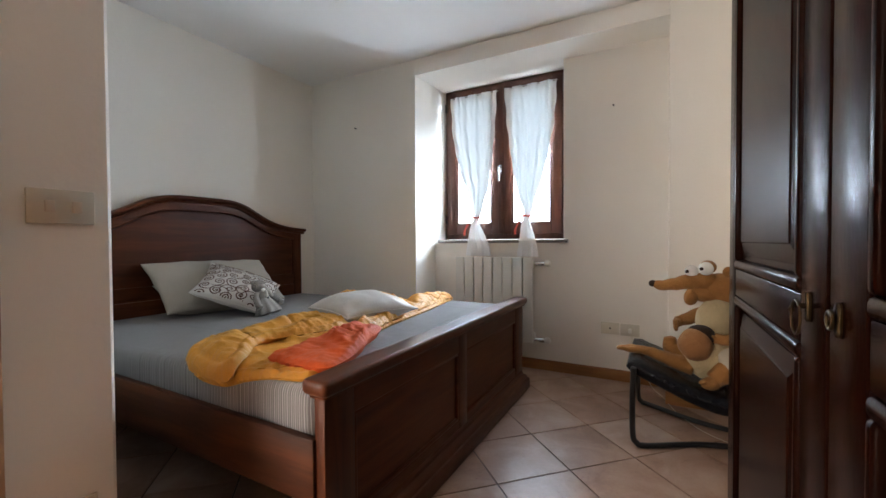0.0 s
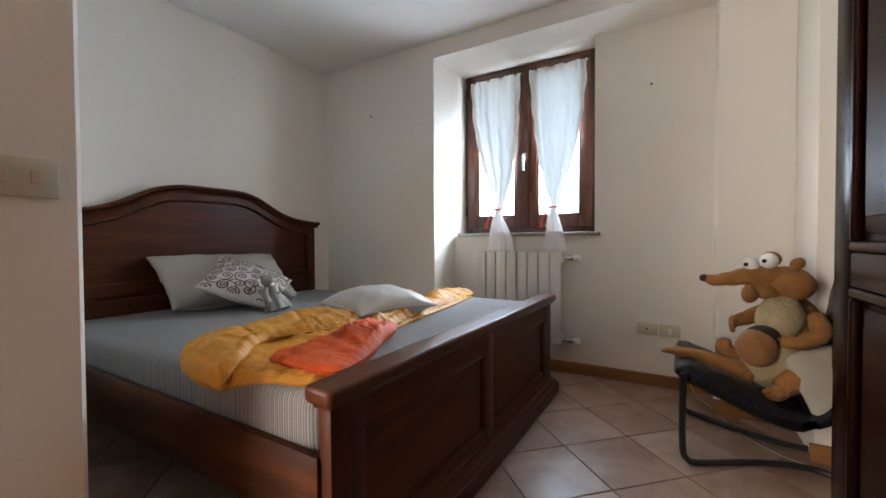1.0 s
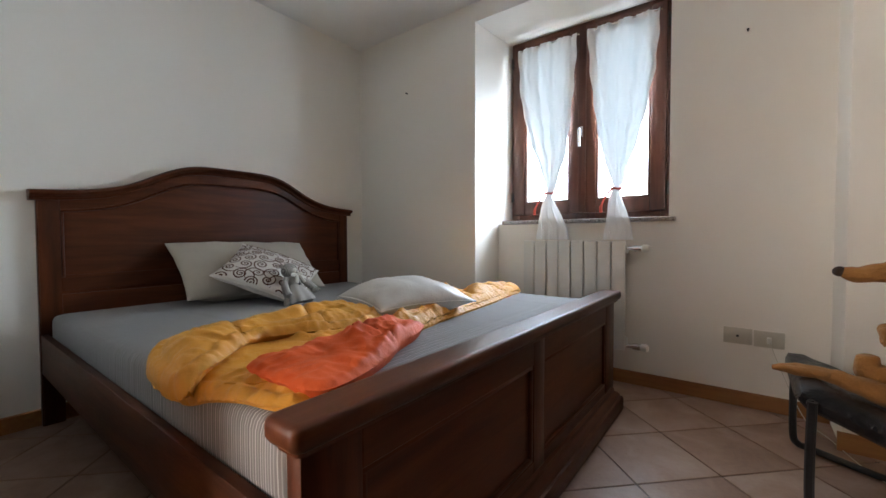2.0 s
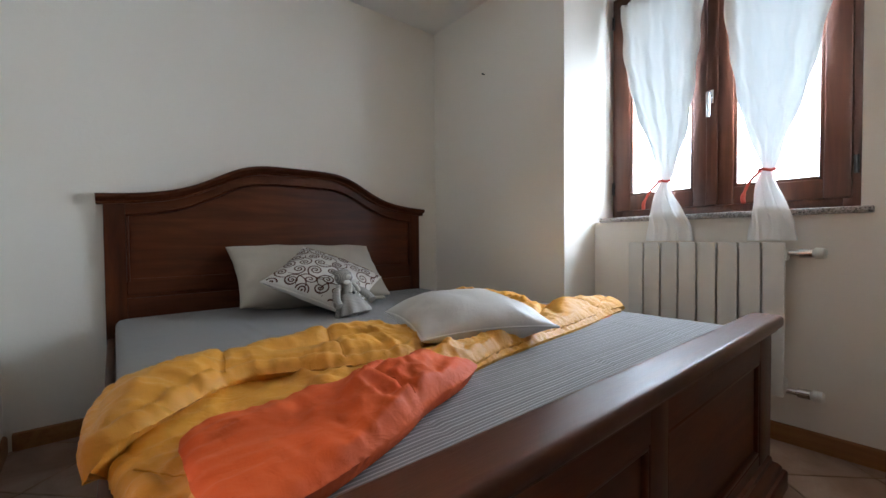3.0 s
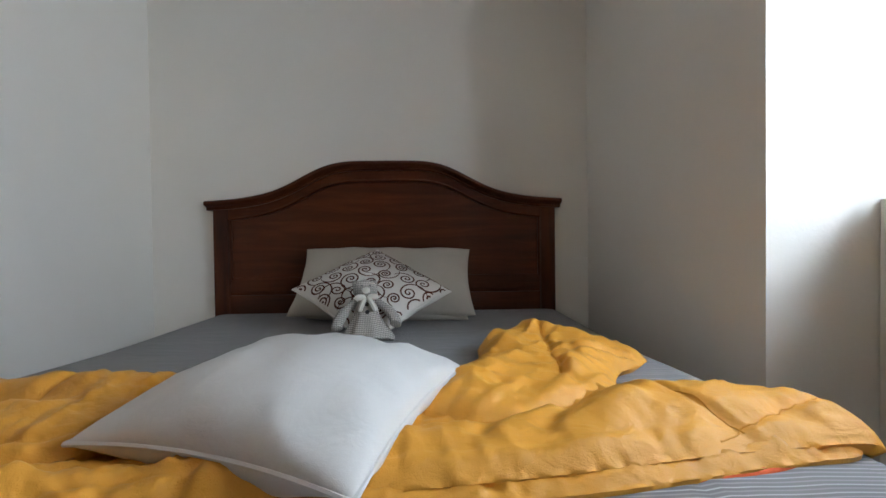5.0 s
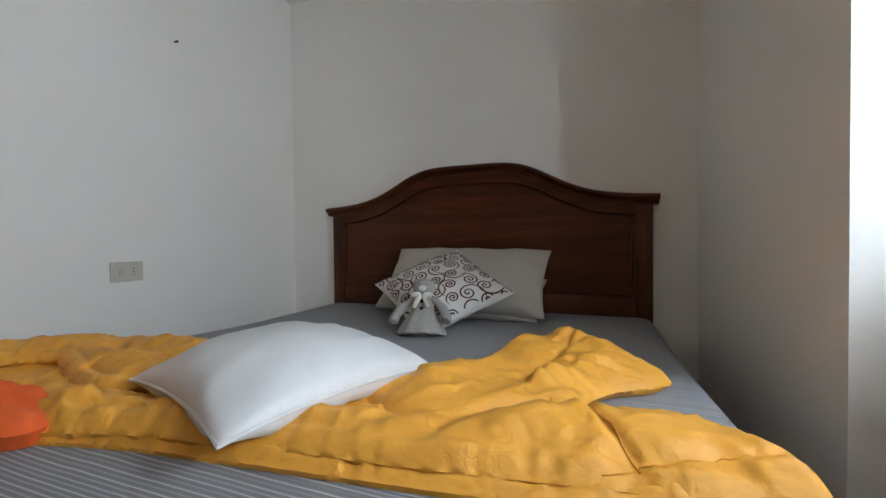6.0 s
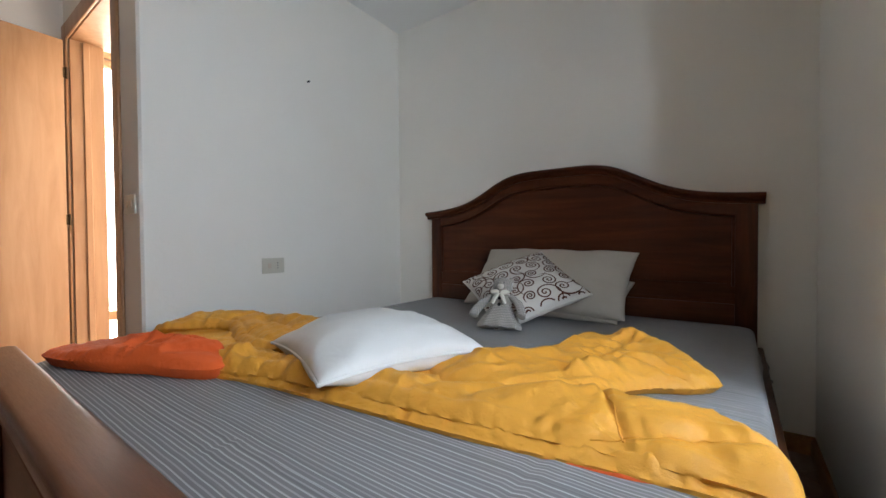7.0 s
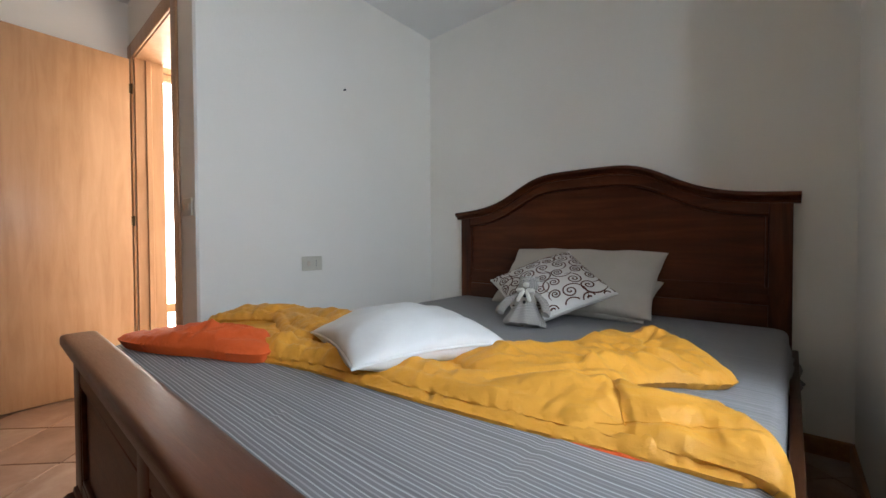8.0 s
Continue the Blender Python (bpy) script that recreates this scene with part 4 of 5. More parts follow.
quilt_pad("upper_fold", fold, YELLOW, duvet, 0.026, 0.040, 0.028, 11, 1.35, (((-1.46, 0.90), (-1.24, 0.86)), ((-1.48, 1.14), (-1.20, 1.09))), 0.75, (((-1.36, 1.26), (-1.25, 1.05), 0.035, 0.014), ((-1.42, 1.26), (-1.41, 0.98), 0.040, 0.018), ((-1.335, 1.20), (-1.345, 0.98), 0.025, -0.016), ((-1.38, 0.86), (-1.24, 0.74), 0.06, 0.010)), "", 0.040, 0.014, 0.008, 1.1)
lump = [(-1.33, 1.72), (-1.45, 1.72), (-1.56, 1.79), (-1.70, 1.86), (-1.86, 1.885), (-1.965, 1.96), (-1.985, 2.08), (-1.92, 2.18), (-1.81, 2.24), (-1.69, 2.285), (-1.615, 2.24), (-1.565, 2.17), (-1.49, 2.12), (-1.42, 2.10), (-1.36, 2.00), (-1.29, 1.86)]
quilt_pad("back_fold", lump, YELLOW, duvet, 0.008, 0.048, 0.036, 31, 2.5, (((-1.87, 2.07), (-1.46, 2.00)), ((-1.66, 1.88), (-1.62, 2.22))), 0.85, (((-1.92, 2.04), (-1.84, 2.16), 0.055, 0.030), ((-1.88, 1.94), (-1.74, 1.93), 0.040, 0.024), ((-1.72, 2.02), (-1.60, 2.06), 0.040, -0.014), ((-1.66, 2.14), (-1.48, 2.03), 0.030, 0.016), ((-1.45, 1.80), (-1.56, 1.92), 0.040, 0.020)), "", 0.02, 0.014, 0.0, 0.5)
roll = [(-1.125, 1.50), (-1.135, 1.65), (-1.15, 1.80), (-1.165, 1.92), (-1.185, 2.05), (-1.20, 2.15), (-1.21, 2.25), (-1.215, 2.31), (-1.215, 2.365), (-1.25, 2.378), (-1.32, 2.362), (-1.39, 2.335), (-1.44, 2.295), (-1.465, 2.24), (-1.455, 2.18), (-1.42, 2.11), (-1.38, 2.01), (-1.32, 1.91), (-1.275, 1.79), (-1.24, 1.65), (-1.20, 1.51)]
quilt_pad("front_roll", roll, YELLOW, duvet, 0.012, 0.040, 0.034, 21, 0.35, (((-1.40, 2.09), (-1.225, 2.175)), ((-1.185, 2.07), (-1.235, 2.19)), ((-1.235, 2.19), (-1.275, 2.28)), ((-1.275, 2.28), (-1.29, 2.34))), 0.75, (((-1.20, 1.66), (-1.29, 1.92), 0.040, 0.018), ((-1.21, 1.96), (-1.36, 2.08), 0.045, 0.016), ((-1.22, 1.80), (-1.30, 1.86), 0.018, -0.016), ((-1.24, 1.90), (-1.34, 1.98), 0.018, -0.016), ((-1.30, 2.06), (-1.32, 2.34), 0.06, 0.012)), "", 0.015, 0.012, 0.003, 0.4)
hem = [(-1.075, 1.20), (-1.15, 1.19), (-1.20, 1.27), (-1.21, 1.42), (-1.19, 1.58), (-1.13, 1.62), (-1.112, 1.53), (-1.098, 1.45), (-1.070, 1.35), (-1.05, 1.27)]
quilt_pad("gathered_edge", hem, YELLOW, duvet, 0.012, 0.032, 0.024, 41, 1.3, (), 1.2, (((-1.09, 1.24), (-1.13, 1.32), 0.022, 0.020), ((-1.13, 1.32), (-1.15, 1.52), 0.024, 0.014)), "", 0.01, 0.012)
flap = [(-1.075, 0.775), (-1.105, 0.87), (-1.115, 1.00), (-1.125, 1.12), (-1.115, 1.22), (-1.085, 1.29), (-1.035, 1.315), (-0.985, 1.24), (-0.945, 1.13), (-0.90, 1.05), (-0.862, 0.96), (-0.835, 0.88), (-0.825, 0.80), (-0.87, 0.770), (-0.97, 0.765)]
quilt_pad("turned_back_corner", flap, ORANGE, duvet, 0.024, 0.028, 0.022, 51, 2.0, (((-1.11, 1.06), (-0.92, 1.08)),), 1.15, (((-1.10, 1.22), (-1.00, 1.08), 0.035, 0.022), ((-1.05, 1.27), (-0.98, 1.19), 0.022, 0.010), ((-1.05, 1.03), (-0.90, 0.98), 0.030, 0.014), ((-0.98, 0.94), (-0.87, 0.90), 0.022, 0.012), ((-1.08, 0.98), (-1.02, 0.84), 0.03, 0.008)), "orange reverse side turned up", 0.018, 0.010, 0.0, 0.5)


# ---- pillows ----
def cushion(name, w, h, t, material, label, m, pinch=0.075, sag=0.0, seed=0, piping=False, folds=1.0, category="pillow", n=30):
    """A stuffed pillow with drawn-out corners, a stitched edge and creases towards the corners."""
    root = thing(name, m.translation, label, category, "pillows on the bed")
    BASE[root.name] = Vector()
    root.location = (0, 0, 0)
    root.matrix_world = m
    bm = bmesh.new()

    def shape(u, v, side):
        x = w / 2 * u * (1 - pinch * (1 - v * v) ** 1.0 * abs(u) ** 2)
        y = h / 2 * v * (1 - pinch * (1 - u * u) ** 1.0 * abs(v) ** 2)
        e = max(0.0, (1 - u ** 2) * (1 - v ** 2))
        z = t / 2 * e ** 0.42
        k = noise.noise((u * 1.7 + seed, v * 1.7, side * 3.0)) * 0.011 * e ** 0.3
        rim = 1 - e
        ang = math.atan2(v, u)
        k += folds * 0.006 * rim ** 2 * e ** 0.25 * math.sin(ang * 13 + seed + 2.5 * noise.noise((u * 2, v * 2, seed)))
        r = 1 - abs(noise.noise((u * 2.2 + v * 1.2 + seed, (v - u) * 0.8, 4 + side))) * 2.2
        k += folds * 0.006 * r * e ** 0.4
        return (x, y, side * (z + k) - sag * (u * u + v * v) * 0.5)

    grids = {}
    for side in (1, -1):
        for i in range(n + 1):
            for j in range(n + 1):
                u, v = math.sin((i / n - 0.5) * math.pi), math.sin((j / n - 0.5) * math.pi)
                rim = i in (0, n) or j in (0, n)
                if rim and side == -1:
                    grids[(side, i, j)] = grids[(1, i, j)]
                    continue
                grids[(side, i, j)] = bm.verts.new(shape(u, v, side))
        for i in range(n):
            for j in range(n):
                q = [grids[(side, i, j)], grids[(side, i + 1, j)], grids[(side, i + 1, j + 1)], grids[(side, i, j + 1)]]
                bm.faces.new(q if side == 1 else q[::-1])
    loop = [grids[(1, i, 0)].co.copy() for i in range(n)] + [grids[(1, n, j)].co.copy() for j in range(n)] + [grids[(1, n - i, n)].co.copy() for i in range(n)] + [grids[(1, 0, n - j)].co.copy() for j in range(n)]
    part("case", bm, material, root, "", True, 60)
    if piping:
        part("piping", tube(loop + [loop[0]], 0.0035, 6), material, root)
    return root, shape


def printed_spirals(root, shape, w, h, seed):
    """Brown spirals with trailing stems, laid on the cushion's front as a thin printed layer."""
    rnd = random.Random(seed)
    bm = bmesh.new()

    def on(x, y):
        u, v = x / (w / 2), y / (h / 2)
        if max(abs(u), abs(v)) > 0.985:
            return None
        p = Vector(shape(u, v, 1))
        a = Vector(shape(u + 0.02, v, 1)) - p
        b = Vector(shape(u, v + 0.02, 1)) - p
        return p + a.cross(b).normalized() * 0.003

    def ribbon(line, width):
        rows = []
        for k, (x, y) in enumerate(line):
            xa, ya = line[max(k - 1, 0)]
            xb, yb = line[min(k + 1, len(line) - 1)]
            size = math.hypot(xb - xa, yb - ya) + 1e-9
            half = width * (0.5 if k > 3 else 0.35 + 0.04 * k) * min(1.0, 0.35 + (len(line) - 1 - k) * 0.12)
            ox, oy = -(yb - ya) / size * half, (xb - xa) / size * half
            pair = (on(x - ox, y - oy), on(x + ox, y + oy))
            if None in pair:
                if len(rows) > 1:
                    loft(rows, False, False, bm)
                rows = []
            else:
                rows.append(pair)
        if len(rows) > 1:
            loft(rows, False, False, bm)

    pitch, row = 0.078, 0
    y = -h / 2
    while y < h / 2 + 0.03:
        x = -w / 2 + (pitch / 2 if row % 2 else 0)
        while x < w / 2 + 0.03:
            cx, cy = x + rnd.uniform(-0.010, 0.010), y + rnd.uniform(-0.009, 0.009)
            size, hand, start = rnd.uniform(0.025, 0.034), rnd.choice((-1, 1)), rnd.uniform(0, 6.28)
            turns, tail = rnd.uniform(1.7, 2.3), rnd.uniform(0.25, 0.6)
            line = []
            for k in range(76):
                q = k / 75 * (turns + tail)
                r = size * (q / turns) if q <= turns else size * (1 + 1.5 * (q - turns) + 2.2 * (q - turns) ** 2)
                a = start + hand * 2 * math.pi * (q if q <= turns else turns + (q - turns) * 0.8)
                line.append((cx + r * math.cos(a), cy + r * math.sin(a)))
            ribbon(line, 0.0064)
            x += pitch
        y += pitch * 0.87
        row += 1
    part("print_pattern", bm, PRINT, root, "dark brown spiral print")


def from_axes(center, ex, ey):
    ex = Vector(ex).normalized()
    ey = Vector(ey)
    ey = (ey - ex * ey.dot(ex)).normalized()
    ez = ex.cross(ey)
    m = Matrix((ex, ey, ez)).transposed().to_4x4()
    m.translation = center
    return m


cushion("pillow", 0.80, 0.40, 0.155, LINEN, "plain grey-beige cotton pillow leaning on the headboard", from_axes((-2.525, 1.537, 0.668), (0, 1, -0.012), (-0.28, 0, 0.268)), 0.055, 0, 1, False, 1.1)
cushion("pillow", 0.70, 0.34, 0.10, LINEN, "plain grey-beige cotton pillow slumped under another", from_axes((-2.545, 1.560, 0.590), (0.03, 1, -0.02), (-0.80, 0.03, 0.40)), 0.045, 0, 4, False, 0.9)
scroll_cushion, front = cushion("cushion", 0.435, 0.45, 0.13, COTTON, "cream cushion printed with brown spirals leaning on pillows", from_axes((-2.29, 1.512, 0.648), (-0.03, 0.61, -0.015), (-0.286, -0.01, 0.165)) @ Matrix.Rotation(radians(45), 4, "Z"), 0.085, 0, 2, True, 0.25, "cushion", 52)
printed_spirals(scroll_cushion, front, 0.435, 0.45, 5)
cushion("pillow", 0.405, 0.42, 0.135, SATIN, "white satin pillow lying on the rumpled duvet", from_axes((-1.332, 1.548, 0.608), (0.13, 0.38, 0.0), (-0.40, 0.14, 0.0)), 0.07, 0.018, 3, True, 1.3)


# ---- doll ----
def doll():
    """A small sitting cloth bear in a gingham dress, one mesh."""
    bm = bmesh.new()

    def paint(start, slot):
        for f in list(bm.faces)[start:]:
            f.material_index = slot

    skirt = []
    for z, r in ((0.0, 0.070), (0.012, 0.072), (0.035, 0.060), (0.06, 0.045), (0.082, 0.034)):
        skirt.append([((r + 0.006 * math.sin(9 * a) * (1 - z / 0.082)) * math.cos(a) * 0.75, (r + 0.006 * math.sin(9 * a) * (1 - z / 0.082)) * math.sin(a), z) for a in [2 * math.pi * k / 54 for k in range(54)]])
    loft(skirt, True, True, bm)
    paint(0, 1)
    n = len(bm.faces)
    ball((-0.004, 0, 0.085), (0.032, 0.036, 0.045), bm)
    paint(n, 0)
    n = len(bm.faces)
    ball((0.0, 0, 0.150), (0.033, 0.036, 0.032), bm)
    for s in (-1, 1):
        ball((-0.006, s * 0.026, 0.172), (0.008, 0.012, 0.012), bm, 10, 8)
    tube(smooth_path([(0.0, 0.03, 0.115), (0.012, 0.062, 0.085), (0.028, 0.078, 0.05), (0.035, 0.076, 0.035)], 4), [0.012] * 4 + [0.015] * 5 + [0.016] * 3 + [0.008], 10, bm)
    tube(smooth_path([(0.0, -0.03, 0.115), (0.012, -0.062, 0.085), (0.028, -0.082, 0.05), (0.035, -0.084, 0.030)], 4), [0.012] * 4 + [0.015] * 5 + [0.016] * 3 + [0.008], 10, bm)
    paint(n, 1)
    n = len(bm.faces)
    ball((0.024, 0, 0.143), (0.012, 0.014, 0.011), bm, 10, 8)
    paint(n, 2)
    n = len(bm.faces)
    for s in (-1, 1):
        ball((0.034, s * 0.018, 0.120), (0.006, 0.017, 0.009), bm, 10, 6)
        tube(smooth_path([(0.034, s * 0.004, 0.118), (0.040, s * 0.014, 0.098), (0.040, s * 0.022, 0.078)], 4), [0.004, 0.006, 0.007, 0.007, 0.007, 0.007, 0.007, 0.007, 0.005], 6, bm)
    paint(n, 2)
    n = len(bm.faces)
    for z in (0.100, 0.078):
        ball((0.031, 0.0, z), (0.003, 0.006, 0.006), bm, 8, 6)
    for s in (-1, 1):
        ball((0.029, s * 0.011, 0.156), (0.002, 0.003, 0.003), bm, 6, 5)
    paint(n, 3)
    bmesh.ops.transform(bm, matrix=Matrix.Rotation(radians(-23), 4, "Y") @ Matrix.Scale(1.20, 4), verts=bm.verts)
    ob = solid("cloth_doll", bm, [DOLL_CLOTH, GINGHAM, RIBBON, SOCKET_DARK], "small grey gingham cloth bear with a cream bow", "doll")
    ob.matrix_world = pose(-2.04, 1.53, MAT_Z + sag(-2.04) + 0.004, 0, 0, 14)


doll()


# ---- wardrobe ----
def wardrobe():
    x1, y0, y1, top = 0.80, -0.20, 1.222, 2.22
    root = thing("wardrobe", (0.5, (y0 + y1) / 2, 0.0), "tall dark varnished wooden wardrobe with panelled doors", "wardrobe")
    part("carcass", box(0.226, x1, y0 + 0.01, y1 - 0.002, 0.07, top, 0.003, 1), WARDROBE, root)
    part("plinth", box(0.235, x1, y0 + 0.015, y1 - 0.008, 0.002, 0.075, 0.003, 1), WARDROBE, root)
    part("cornice", rounded_slab(0.17, x1, y0 - 0.03, y1 + 0.035, [(0.03, top), (0.02, top + 0.012), (0.008, top + 0.03), (0.0, top + 0.045), (0.0, top + 0.06)], 0.006), WARDROBE, root)
    for a, b, knob in ((0.512, 1.218, 0.570), (-0.196, 0.506, 0.474)):
        d = part("door", box(0.212, 0.225, a, b, 0.08, top - 0.004, 0.002, 1), WARDROBE, root)
        st = 0.095
        for c, e in ((a, a + st), (b - st, b)):
            part("stile", box(0.200, 0.2245, c, e, 0.08, top - 0.004, 0.005, 2), WARDROBE, d)
        for c, e in ((0.08, 0.20), (0.802, 0.868), (top - 0.12, top - 0.004)):
            part("rail", box(0.2005, 0.2245, a + st, b - st, c, e, 0.003, 2), WARDROBE, d)
        for z0, z1 in ((0.20, 0.802), (0.868, top - 0.12)):
            m = bmesh.new()
            for c, e, f, g in ((a + st, b - st, z0, z0 + 0.022), (a + st, b - st, z1 - 0.022, z1), (a + st, a + st + 0.022, z0 + 0.02, z1 - 0.02), (b - st - 0.022, b - st, z0 + 0.02, z1 - 0.02)):
                box(0.1965, 0.214, c, e, f, g, 0.008, 3, m)
            part("moulding", m, WARDROBE, d)
            # raised field with sloping border
            p0_, p1_, q0, q1 = a + st + 0.034, b - st - 0.034, z0 + 0.034, z1 - 0.034
            rings = [[(x, p0_ + i, q0 + i), (x, p1_ - i, q0 + i), (x, p1_ - i, q1 - i), (x, p0_ + i, q1 - i)] for x, i in ((0.2125, 0.0), (0.2105, 0.001), (0.2035, 0.030), (0.2015, 0.032), (0.2015, 0.036))]
            part("raised_panel", loft(rings), WARDROBE, d, "", True, 12)
        esc = rounded_slab(-0.007, 0.007, -0.019, 0.019, [(0, 0), (0, 0.002), (0.002, 0.004)], 0.008, 5)
        part("escutcheon", turned(esc, Matrix.Translation((0.200, knob, 0.855)) @ Matrix.Rotation(radians(-90), 4, "Y") @ Matrix.Rotation(radians(90), 4, "Z")), BRASS, d, "aged brass keyhole plate")
        if knob > 0.5:
            ringp = [(0.180, knob - 0.030 + 0.018 * math.cos(t), 0.846 + 0.020 * math.sin(t)) for t in [2 * math.pi * k / 24 for k in range(25)]]
            key = tube(ringp, 0.0017, 8)
            tube([(0.202, knob, 0.856), (0.184, knob, 0.856), (0.180, knob - 0.012, 0.852)], 0.0035, 8, key)
            part("key_ring", key, BRASS, d, "brass key with a ring")
        else:
            part("key_ring", tube([(0.192, knob - 0.008 * math.sin(t), 0.855 + 0.009 * math.cos(t)) for t in [2 * math.pi * k / 20 for k in range(21)]] + [(0.192, knob, 0.855), (0.202, knob, 0.855)], 0.0022, 8), BRASS, d, "brass key")


wardrobe()


# ---- lounge chair ----
def lounge_chair():
    root = thing("lounge_chair", (0.24, 2.15, 0.0), "low lounge chair with black leather seat on tubular steel", "chair")
    ys = (1.925, 2.43)
    seat_line = smooth_path([(-0.092, 0, 0.368), (0.01, 0, 0.328), (0.10, 0, 0.290), (0.185, 0, 0.256), (0.30, 0, 0.232), (0.395, 0, 0.30), (0.425, 0, 0.46), (0.45, 0, 0.63), (0.47, 0, 0.765)], 6)
    nseat = 6 * 4 + 1
    for yy, s in ((ys[0] - 0.012, 1), (ys[1] + 0.012, -1)):
        fr = smooth_path([(-0.066, yy, 0.36), (-0.069, yy, 0.20), (-0.067, yy, 0.06), (-0.053, yy, 0.022), (-0.01, yy + s * 0.008, 0.0125), (0.20, yy + s * 0.13, 0.0125), (0.36, yy + s * 0.17, 0.0125), (0.46, yy + s * 0.12, 0.0125), (0.50, yy + s * 0.04, 0.03), (0.505, yy, 0.10), (0.505, yy, 0.40), (0.52, yy, 0.75)], 6)
        part("side_frame", tube(fr, 0.0125, 10), BLACK_TUBE, root, "black bent steel tube")
    part("cross_tube", tube([(-0.067, ys[0] - 0.012, 0.352), (-0.067, ys[1] + 0.012, 0.352)], 0.012, 10), BLACK_TUBE, root)
    part("cross_tube", tube([(0.505, ys[0] - 0.012, 0.44), (0.505, ys[1] + 0.012, 0.44)], 0.012, 10), BLACK_TUBE, root)

    def pad(line, name, thick):
        pts = [Vector(p) for p in line]
        rings, m = [], 16
        for k in range(m + 1):
            v = k / m
            y = ys[0] + (ys[1] - ys[0]) * v
            edge = min(1.0, min(k, m - k) / 2.5)
            th = thick * (0.45 + 0.55 * math.sqrt(edge))
            up, dn = [], []
            for i, p in enumerate(pts):
                t = (pts[min(i + 1, len(pts) - 1)] - pts[max(i - 1, 0)]).normalized()
                nrm = Vector((-t.z, 0, t.x))
                if nrm.z < 0 and abs(nrm.z) > 0.7:
                    nrm = -nrm
                e = min(1.0, min(i, len(pts) - 1 - i) / 2.0)
                crease = 0.006 * noise.noise((p.x * 14, y * 22, p.z * 14)) - 0.012 * math.sin(v * math.pi) * (1 - e * 0)
                q = Vector((p.x, y, p.z))
                up.append(q + nrm * (th * (0.5 + 0.5 * e) * 0.5 + crease))
                dn.append(q - nrm * th * (0.5 + 0.5 * e) * 0.5)
            rings.append(up + dn[::-1])
        return part(name, loft(rings), LEATHER, root, "shiny black leather", True, 70)

    pad(seat_line[:nseat + 2], "seat", 0.095)
    pad(seat_line[nseat - 1:], "backrest", 0.08)


lounge_chair()
seat_pillow, _ = cushion("pillow", 0.30, 0.26, 0.09, CREAM, "cream cotton pillow propped on the leather chair", from_axes((0.43, 2.02, 0.385), (0.80, 0.25, 0.25), (-0.25, 0.40, 0.9)), 0.05, 0, 9, True, 0.8)
del seat_pillow["group"]


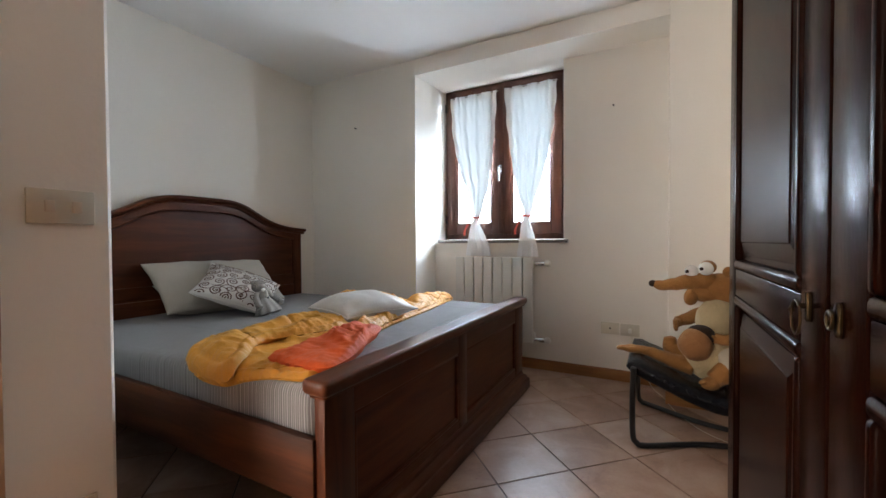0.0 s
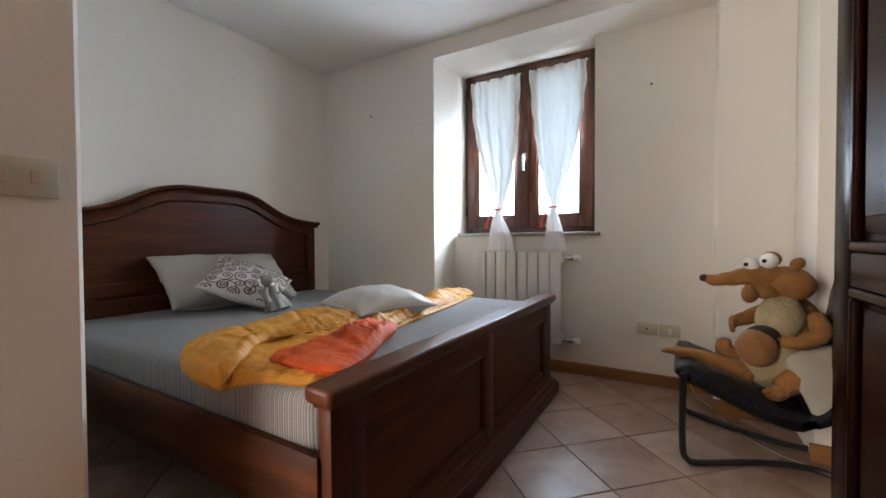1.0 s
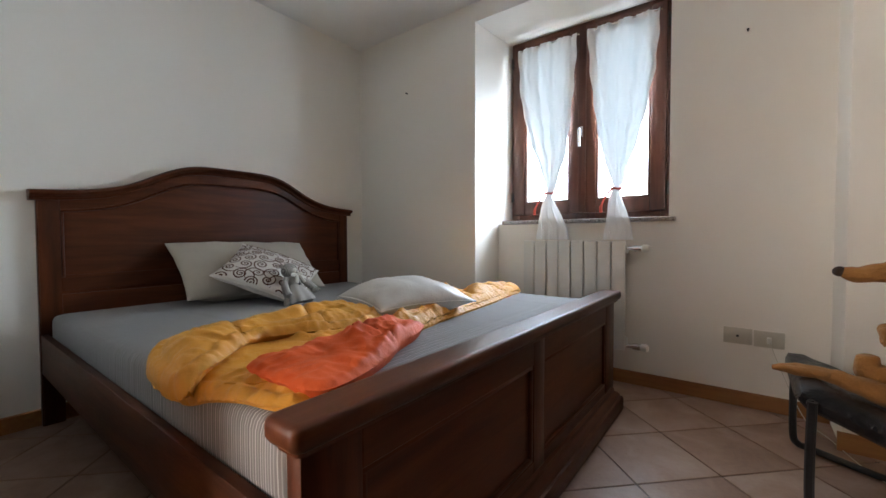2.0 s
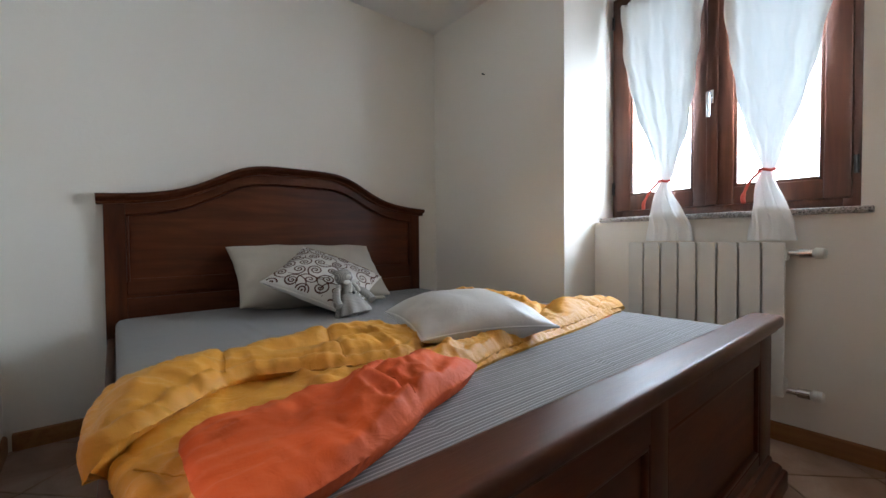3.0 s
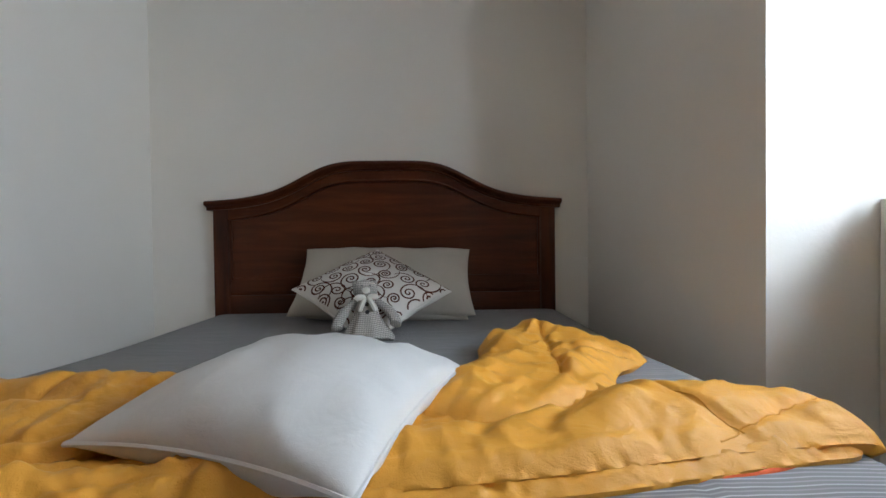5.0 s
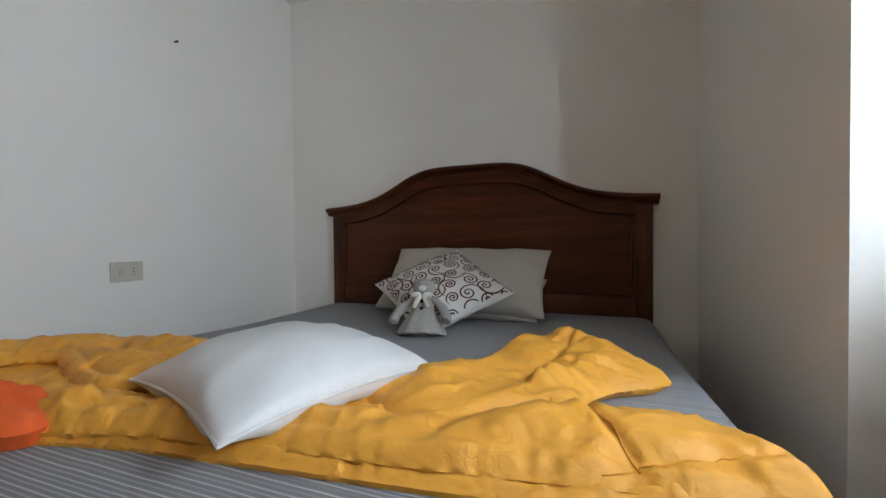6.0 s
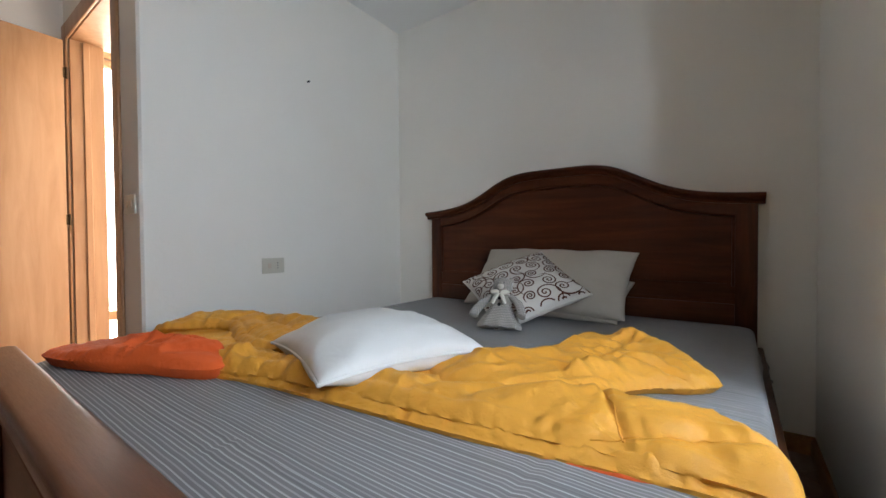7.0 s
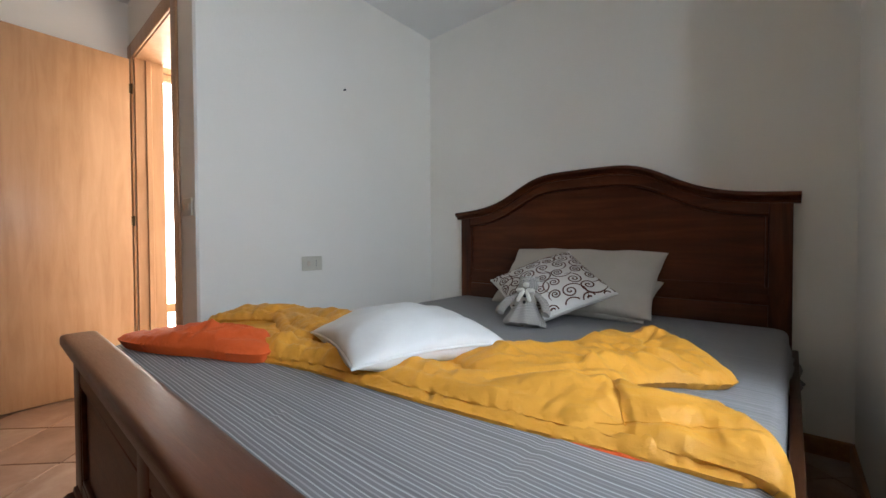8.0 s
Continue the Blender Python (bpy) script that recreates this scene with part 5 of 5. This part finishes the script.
def plush_toy():
    """A sitting soft toy animal with a long snout, holding a round ball: plain shapes, one mesh."""
    bm = bmesh.new()
    marks = []

    def limb(points, radii, steps=6):
        path = smooth_path(points, steps)
        where = np.linspace(0, 1, len(radii))
        tube(path, [float(np.interp(k / (len(path) - 1), where, radii)) for k in range(len(path))], 14, bm)

    def blob(center, radii, ry=0, rz=0):
        ball(center, radii, bm, 20, 14, Euler((0, radians(ry), radians(rz))).to_matrix())

    def finish(slot):
        marks.append((len(bm.faces), slot))

    # brown: back, head, snout, brow, ears, arms, legs, tail
    blob((0.305, 2.185, 0.47), (0.105, 0.115, 0.19), 10)
    blob((0.275, 2.165, 0.56), (0.085, 0.095, 0.120), 8)
    blob((0.290, 2.14, 0.715), (0.088, 0.075, 0.070), 8)
    blob((0.210, 2.13, 0.745), (0.075, 0.058, 0.040), -6)
    limb([(0.25, 2.13, 0.735), (0.16, 2.12, 0.742), (0.09, 2.11, 0.728), (0.035, 2.105, 0.722), (0.008, 2.10, 0.728)], [0.050, 0.040, 0.031, 0.027, 0.023, 0.014])
    blob((0.168, 2.115, 0.672), (0.030, 0.035, 0.040), 10)
    blob((0.225, 2.13, 0.690), (0.060, 0.055, 0.040), 8)
    for dy, dx in ((-0.05, 0.305), (0.055, 0.335)):
        blob((dx, 2.14 + dy, 0.795), (0.020, 0.014, 0.024), 15)
    blob((0.232, 2.105, 0.815), (0.034, 0.036, 0.030), 10)
    limb([(0.365, 2.10, 0.60), (0.372, 2.055, 0.54), (0.31, 2.03, 0.505), (0.255, 2.035, 0.500)], [0.030, 0.032, 0.026, 0.024])
    limb([(0.26, 2.19, 0.62), (0.185, 2.17, 0.575), (0.115, 2.12, 0.550)], [0.034, 0.030, 0.025])
    for k in range(3):
        limb([(0.265, 2.03, 0.50), (0.225, 2.012, 0.517 - 0.016 * k), (0.205, 2.02, 0.510 - 0.018 * k)], [0.012, 0.011, 0.007], 4)
        limb([(0.125, 2.12, 0.548), (0.104, 2.085, 0.558 - 0.013 * k), (0.110, 2.068, 0.540 - 0.012 * k)], [0.014, 0.012, 0.008], 4)
    limb([(0.22, 2.14, 0.37), (0.14, 2.145, 0.39), (0.088, 2.15, 0.42), (0.082, 2.15, 0.465)], [0.045, 0.045, 0.040, 0.026])
    limb([(0.17, 2.08, 0.355), (0.08, 2.07, 0.378), (0.0, 2.075, 0.402), (-0.08, 2.085, 0.405), (-0.15, 2.095, 0.400)], [0.044, 0.034, 0.027, 0.022, 0.019, 0.008])
    for k in (-1, 1):
        limb([(-0.01, 2.075 + 0.010 * k, 0.408), (-0.09, 2.085 + 0.014 * k, 0.408), (-0.145, 2.095 + 0.012 * k, 0.400)], [0.014, 0.013, 0.006], 4)
    limb([(0.33, 2.05, 0.42), (0.29, 2.02, 0.365), (0.245, 2.00, 0.325)], [0.056, 0.050, 0.034])
    blob((0.235, 1.99, 0.315), (0.036, 0.030, 0.030), -20)
    for k in range(3):
        blob((0.205 + 0.010 * k, 1.972 + 0.004 * k, 0.318 - 0.010 * k), (0.017, 0.011, 0.009), -20)
    limb([(0.36, 2.26, 0.35), (0.43, 2.32, 0.42), (0.45, 2.33, 0.52)], [0.04, 0.04, 0.03])
    finish(0)
    # cream chest and belly
    blob((0.262, 2.115, 0.575), (0.078, 0.078, 0.100), 8)
    blob((0.235, 2.095, 0.42), (0.100, 0.095, 0.120), 14)
    finish(1)
    # the ball and its cap
    blob((0.178, 2.022, 0.470), (0.070, 0.068, 0.072))
    finish(2)
    blob((0.200, 2.046, 0.498), (0.062, 0.060, 0.058), 30)
    blob((0.006, 2.098, 0.729), (0.017, 0.017, 0.017))
    finish(3)
    for x, y, z, r in ((0.168, 2.115, 0.792, 0.029), (0.222, 2.082, 0.808, 0.031)):
        blob((x, y, z), (r, r * 0.9, r))
    finish(4)
    for x, y, z in ((0.150, 2.093, 0.792), (0.203, 2.056, 0.808)):
        blob((x, y, z), (0.008, 0.008, 0.008))
    finish(3)
    begin = 0
    faces = list(bm.faces)
    for stop, slot in marks:
        for f in faces[begin:stop]:
            f.material_index = slot
        begin = stop
    for v in bm.verts:
        if v.co.z < 0.775:
            v.co += Vector((noise.noise(v.co * 30), noise.noise(v.co * 30 + Vector((9, 0, 0))), noise.noise(v.co * 30 + Vector((0, 9, 0))))) * 0.005
    base = Vector((0.25, 2.15, 0.275))
    bmesh.ops.translate(bm, verts=bm.verts, vec=-base)
    ob = solid("plush_toy", bm, [PLUSH, PLUSH_LIGHT, PLUSH_TAN, TOY_DARK, TOY_EYE], "brown plush animal with a cream belly sitting on the leather chair", "soft toy", angle=180)
    ob.location = base


plush_toy()
cable = smooth_path([(-0.130, REC_Y - 0.03, 0.335), (-0.09, 2.765, 0.22), (-0.01, 2.73, 0.03), (0.06, 2.60, 0.006), (0.13, 2.38, 0.006), (0.24, 2.2, 0.006), (0.40, 2.10, 0.006), (0.60, 2.05, 0.006)], 8)
solid("cable", tube(cable, 0.0018, 6), PLATE, "thin white cable lying across the floor tiles", "cable")


# ---- outside ----
# plain sheets that glow by themselves in place of daylit surroundings
structure("backdrop", box(-6, 4, 7.0, 7.1, -0.2, 6), OUTSIDE, "pale self-glowing backdrop standing in for daylight outside the window", "backdrop")
structure("backdrop_1", box(-6, 3, -6.1, -6.0, -0.2, 6), OUTSIDE, "pale self-glowing backdrop standing in for daylight outside the hall", "backdrop")


# ---- floor tiles ----
PITCH, U0, V0 = 0.3222, 0.276, 0.030
tile_bm = rounded_slab(-0.1586, 0.1586, -0.1586, 0.1586, [(0.0, -0.004), (0.0, -0.0016), (0.0016, 0.0)], 0.003, 2)
tile_me = None
RT = math.sqrt(0.5)
for i in range(-14, 14):
    for j in range(-8, 16):
        u, v = U0 + (i + 0.5) * PITCH, V0 + (j + 0.5) * PITCH
        x, y = (u - v) * RT, (u + v) * RT
        if not (W_X - 0.2 < x < E_X + 0.2 and -1.25 < y < REC_Y + 0.3) or (x < -2.4 and y < 0.05):
            continue
        south = -0.83 if x > -1.2 else -1.04
        reach = 0.229
        if x - reach < W_X - 0.05 or x + reach > E_X + 0.05 or y - reach < south or y + reach > REC_Y + 0.06:
            # a cut tile at the border
            poly = [(x + reach * 0.98 * a, y + reach * 0.98 * b) for a, b in ((1, 0), (0, 1), (-1, 0), (0, -1))]
            for axis, sign, lim in ((0, 1, W_X - 0.05), (0, -1, -E_X - 0.05), (1, 1, south), (1, -1, -REC_Y - 0.06)):
                out = []
                for k, p in enumerate(poly):
                    q = poly[(k + 1) % len(poly)]
                    fp, fq = sign * p[axis] - lim, sign * q[axis] - lim
                    if fp >= 0:
                        out.append(p)
                    if (fp >= 0) != (fq >= 0):
                        t = fp / (fp - fq)
                        out.append((p[0] + t * (q[0] - p[0]), p[1] + t * (q[1] - p[1])))
                poly = out
                if len(poly) < 3:
                    break
            if len(poly) >= 3:
                part("tile", prism(poly, -0.004, 0.0), TILE, floor, "", False)
            continue
        if tile_me is None:
            t0 = part("tile", tile_bm, TILE, floor, "", True, 30)
            tile_me = t0.data
        else:
            t0 = new("tile", tile_me)
            t0.parent = floor
        t0.location = (x, y, 0.0)
        t0.rotation_euler = (0, 0, radians(45 + 90 * ((i * 7 + j * 3) % 4)))
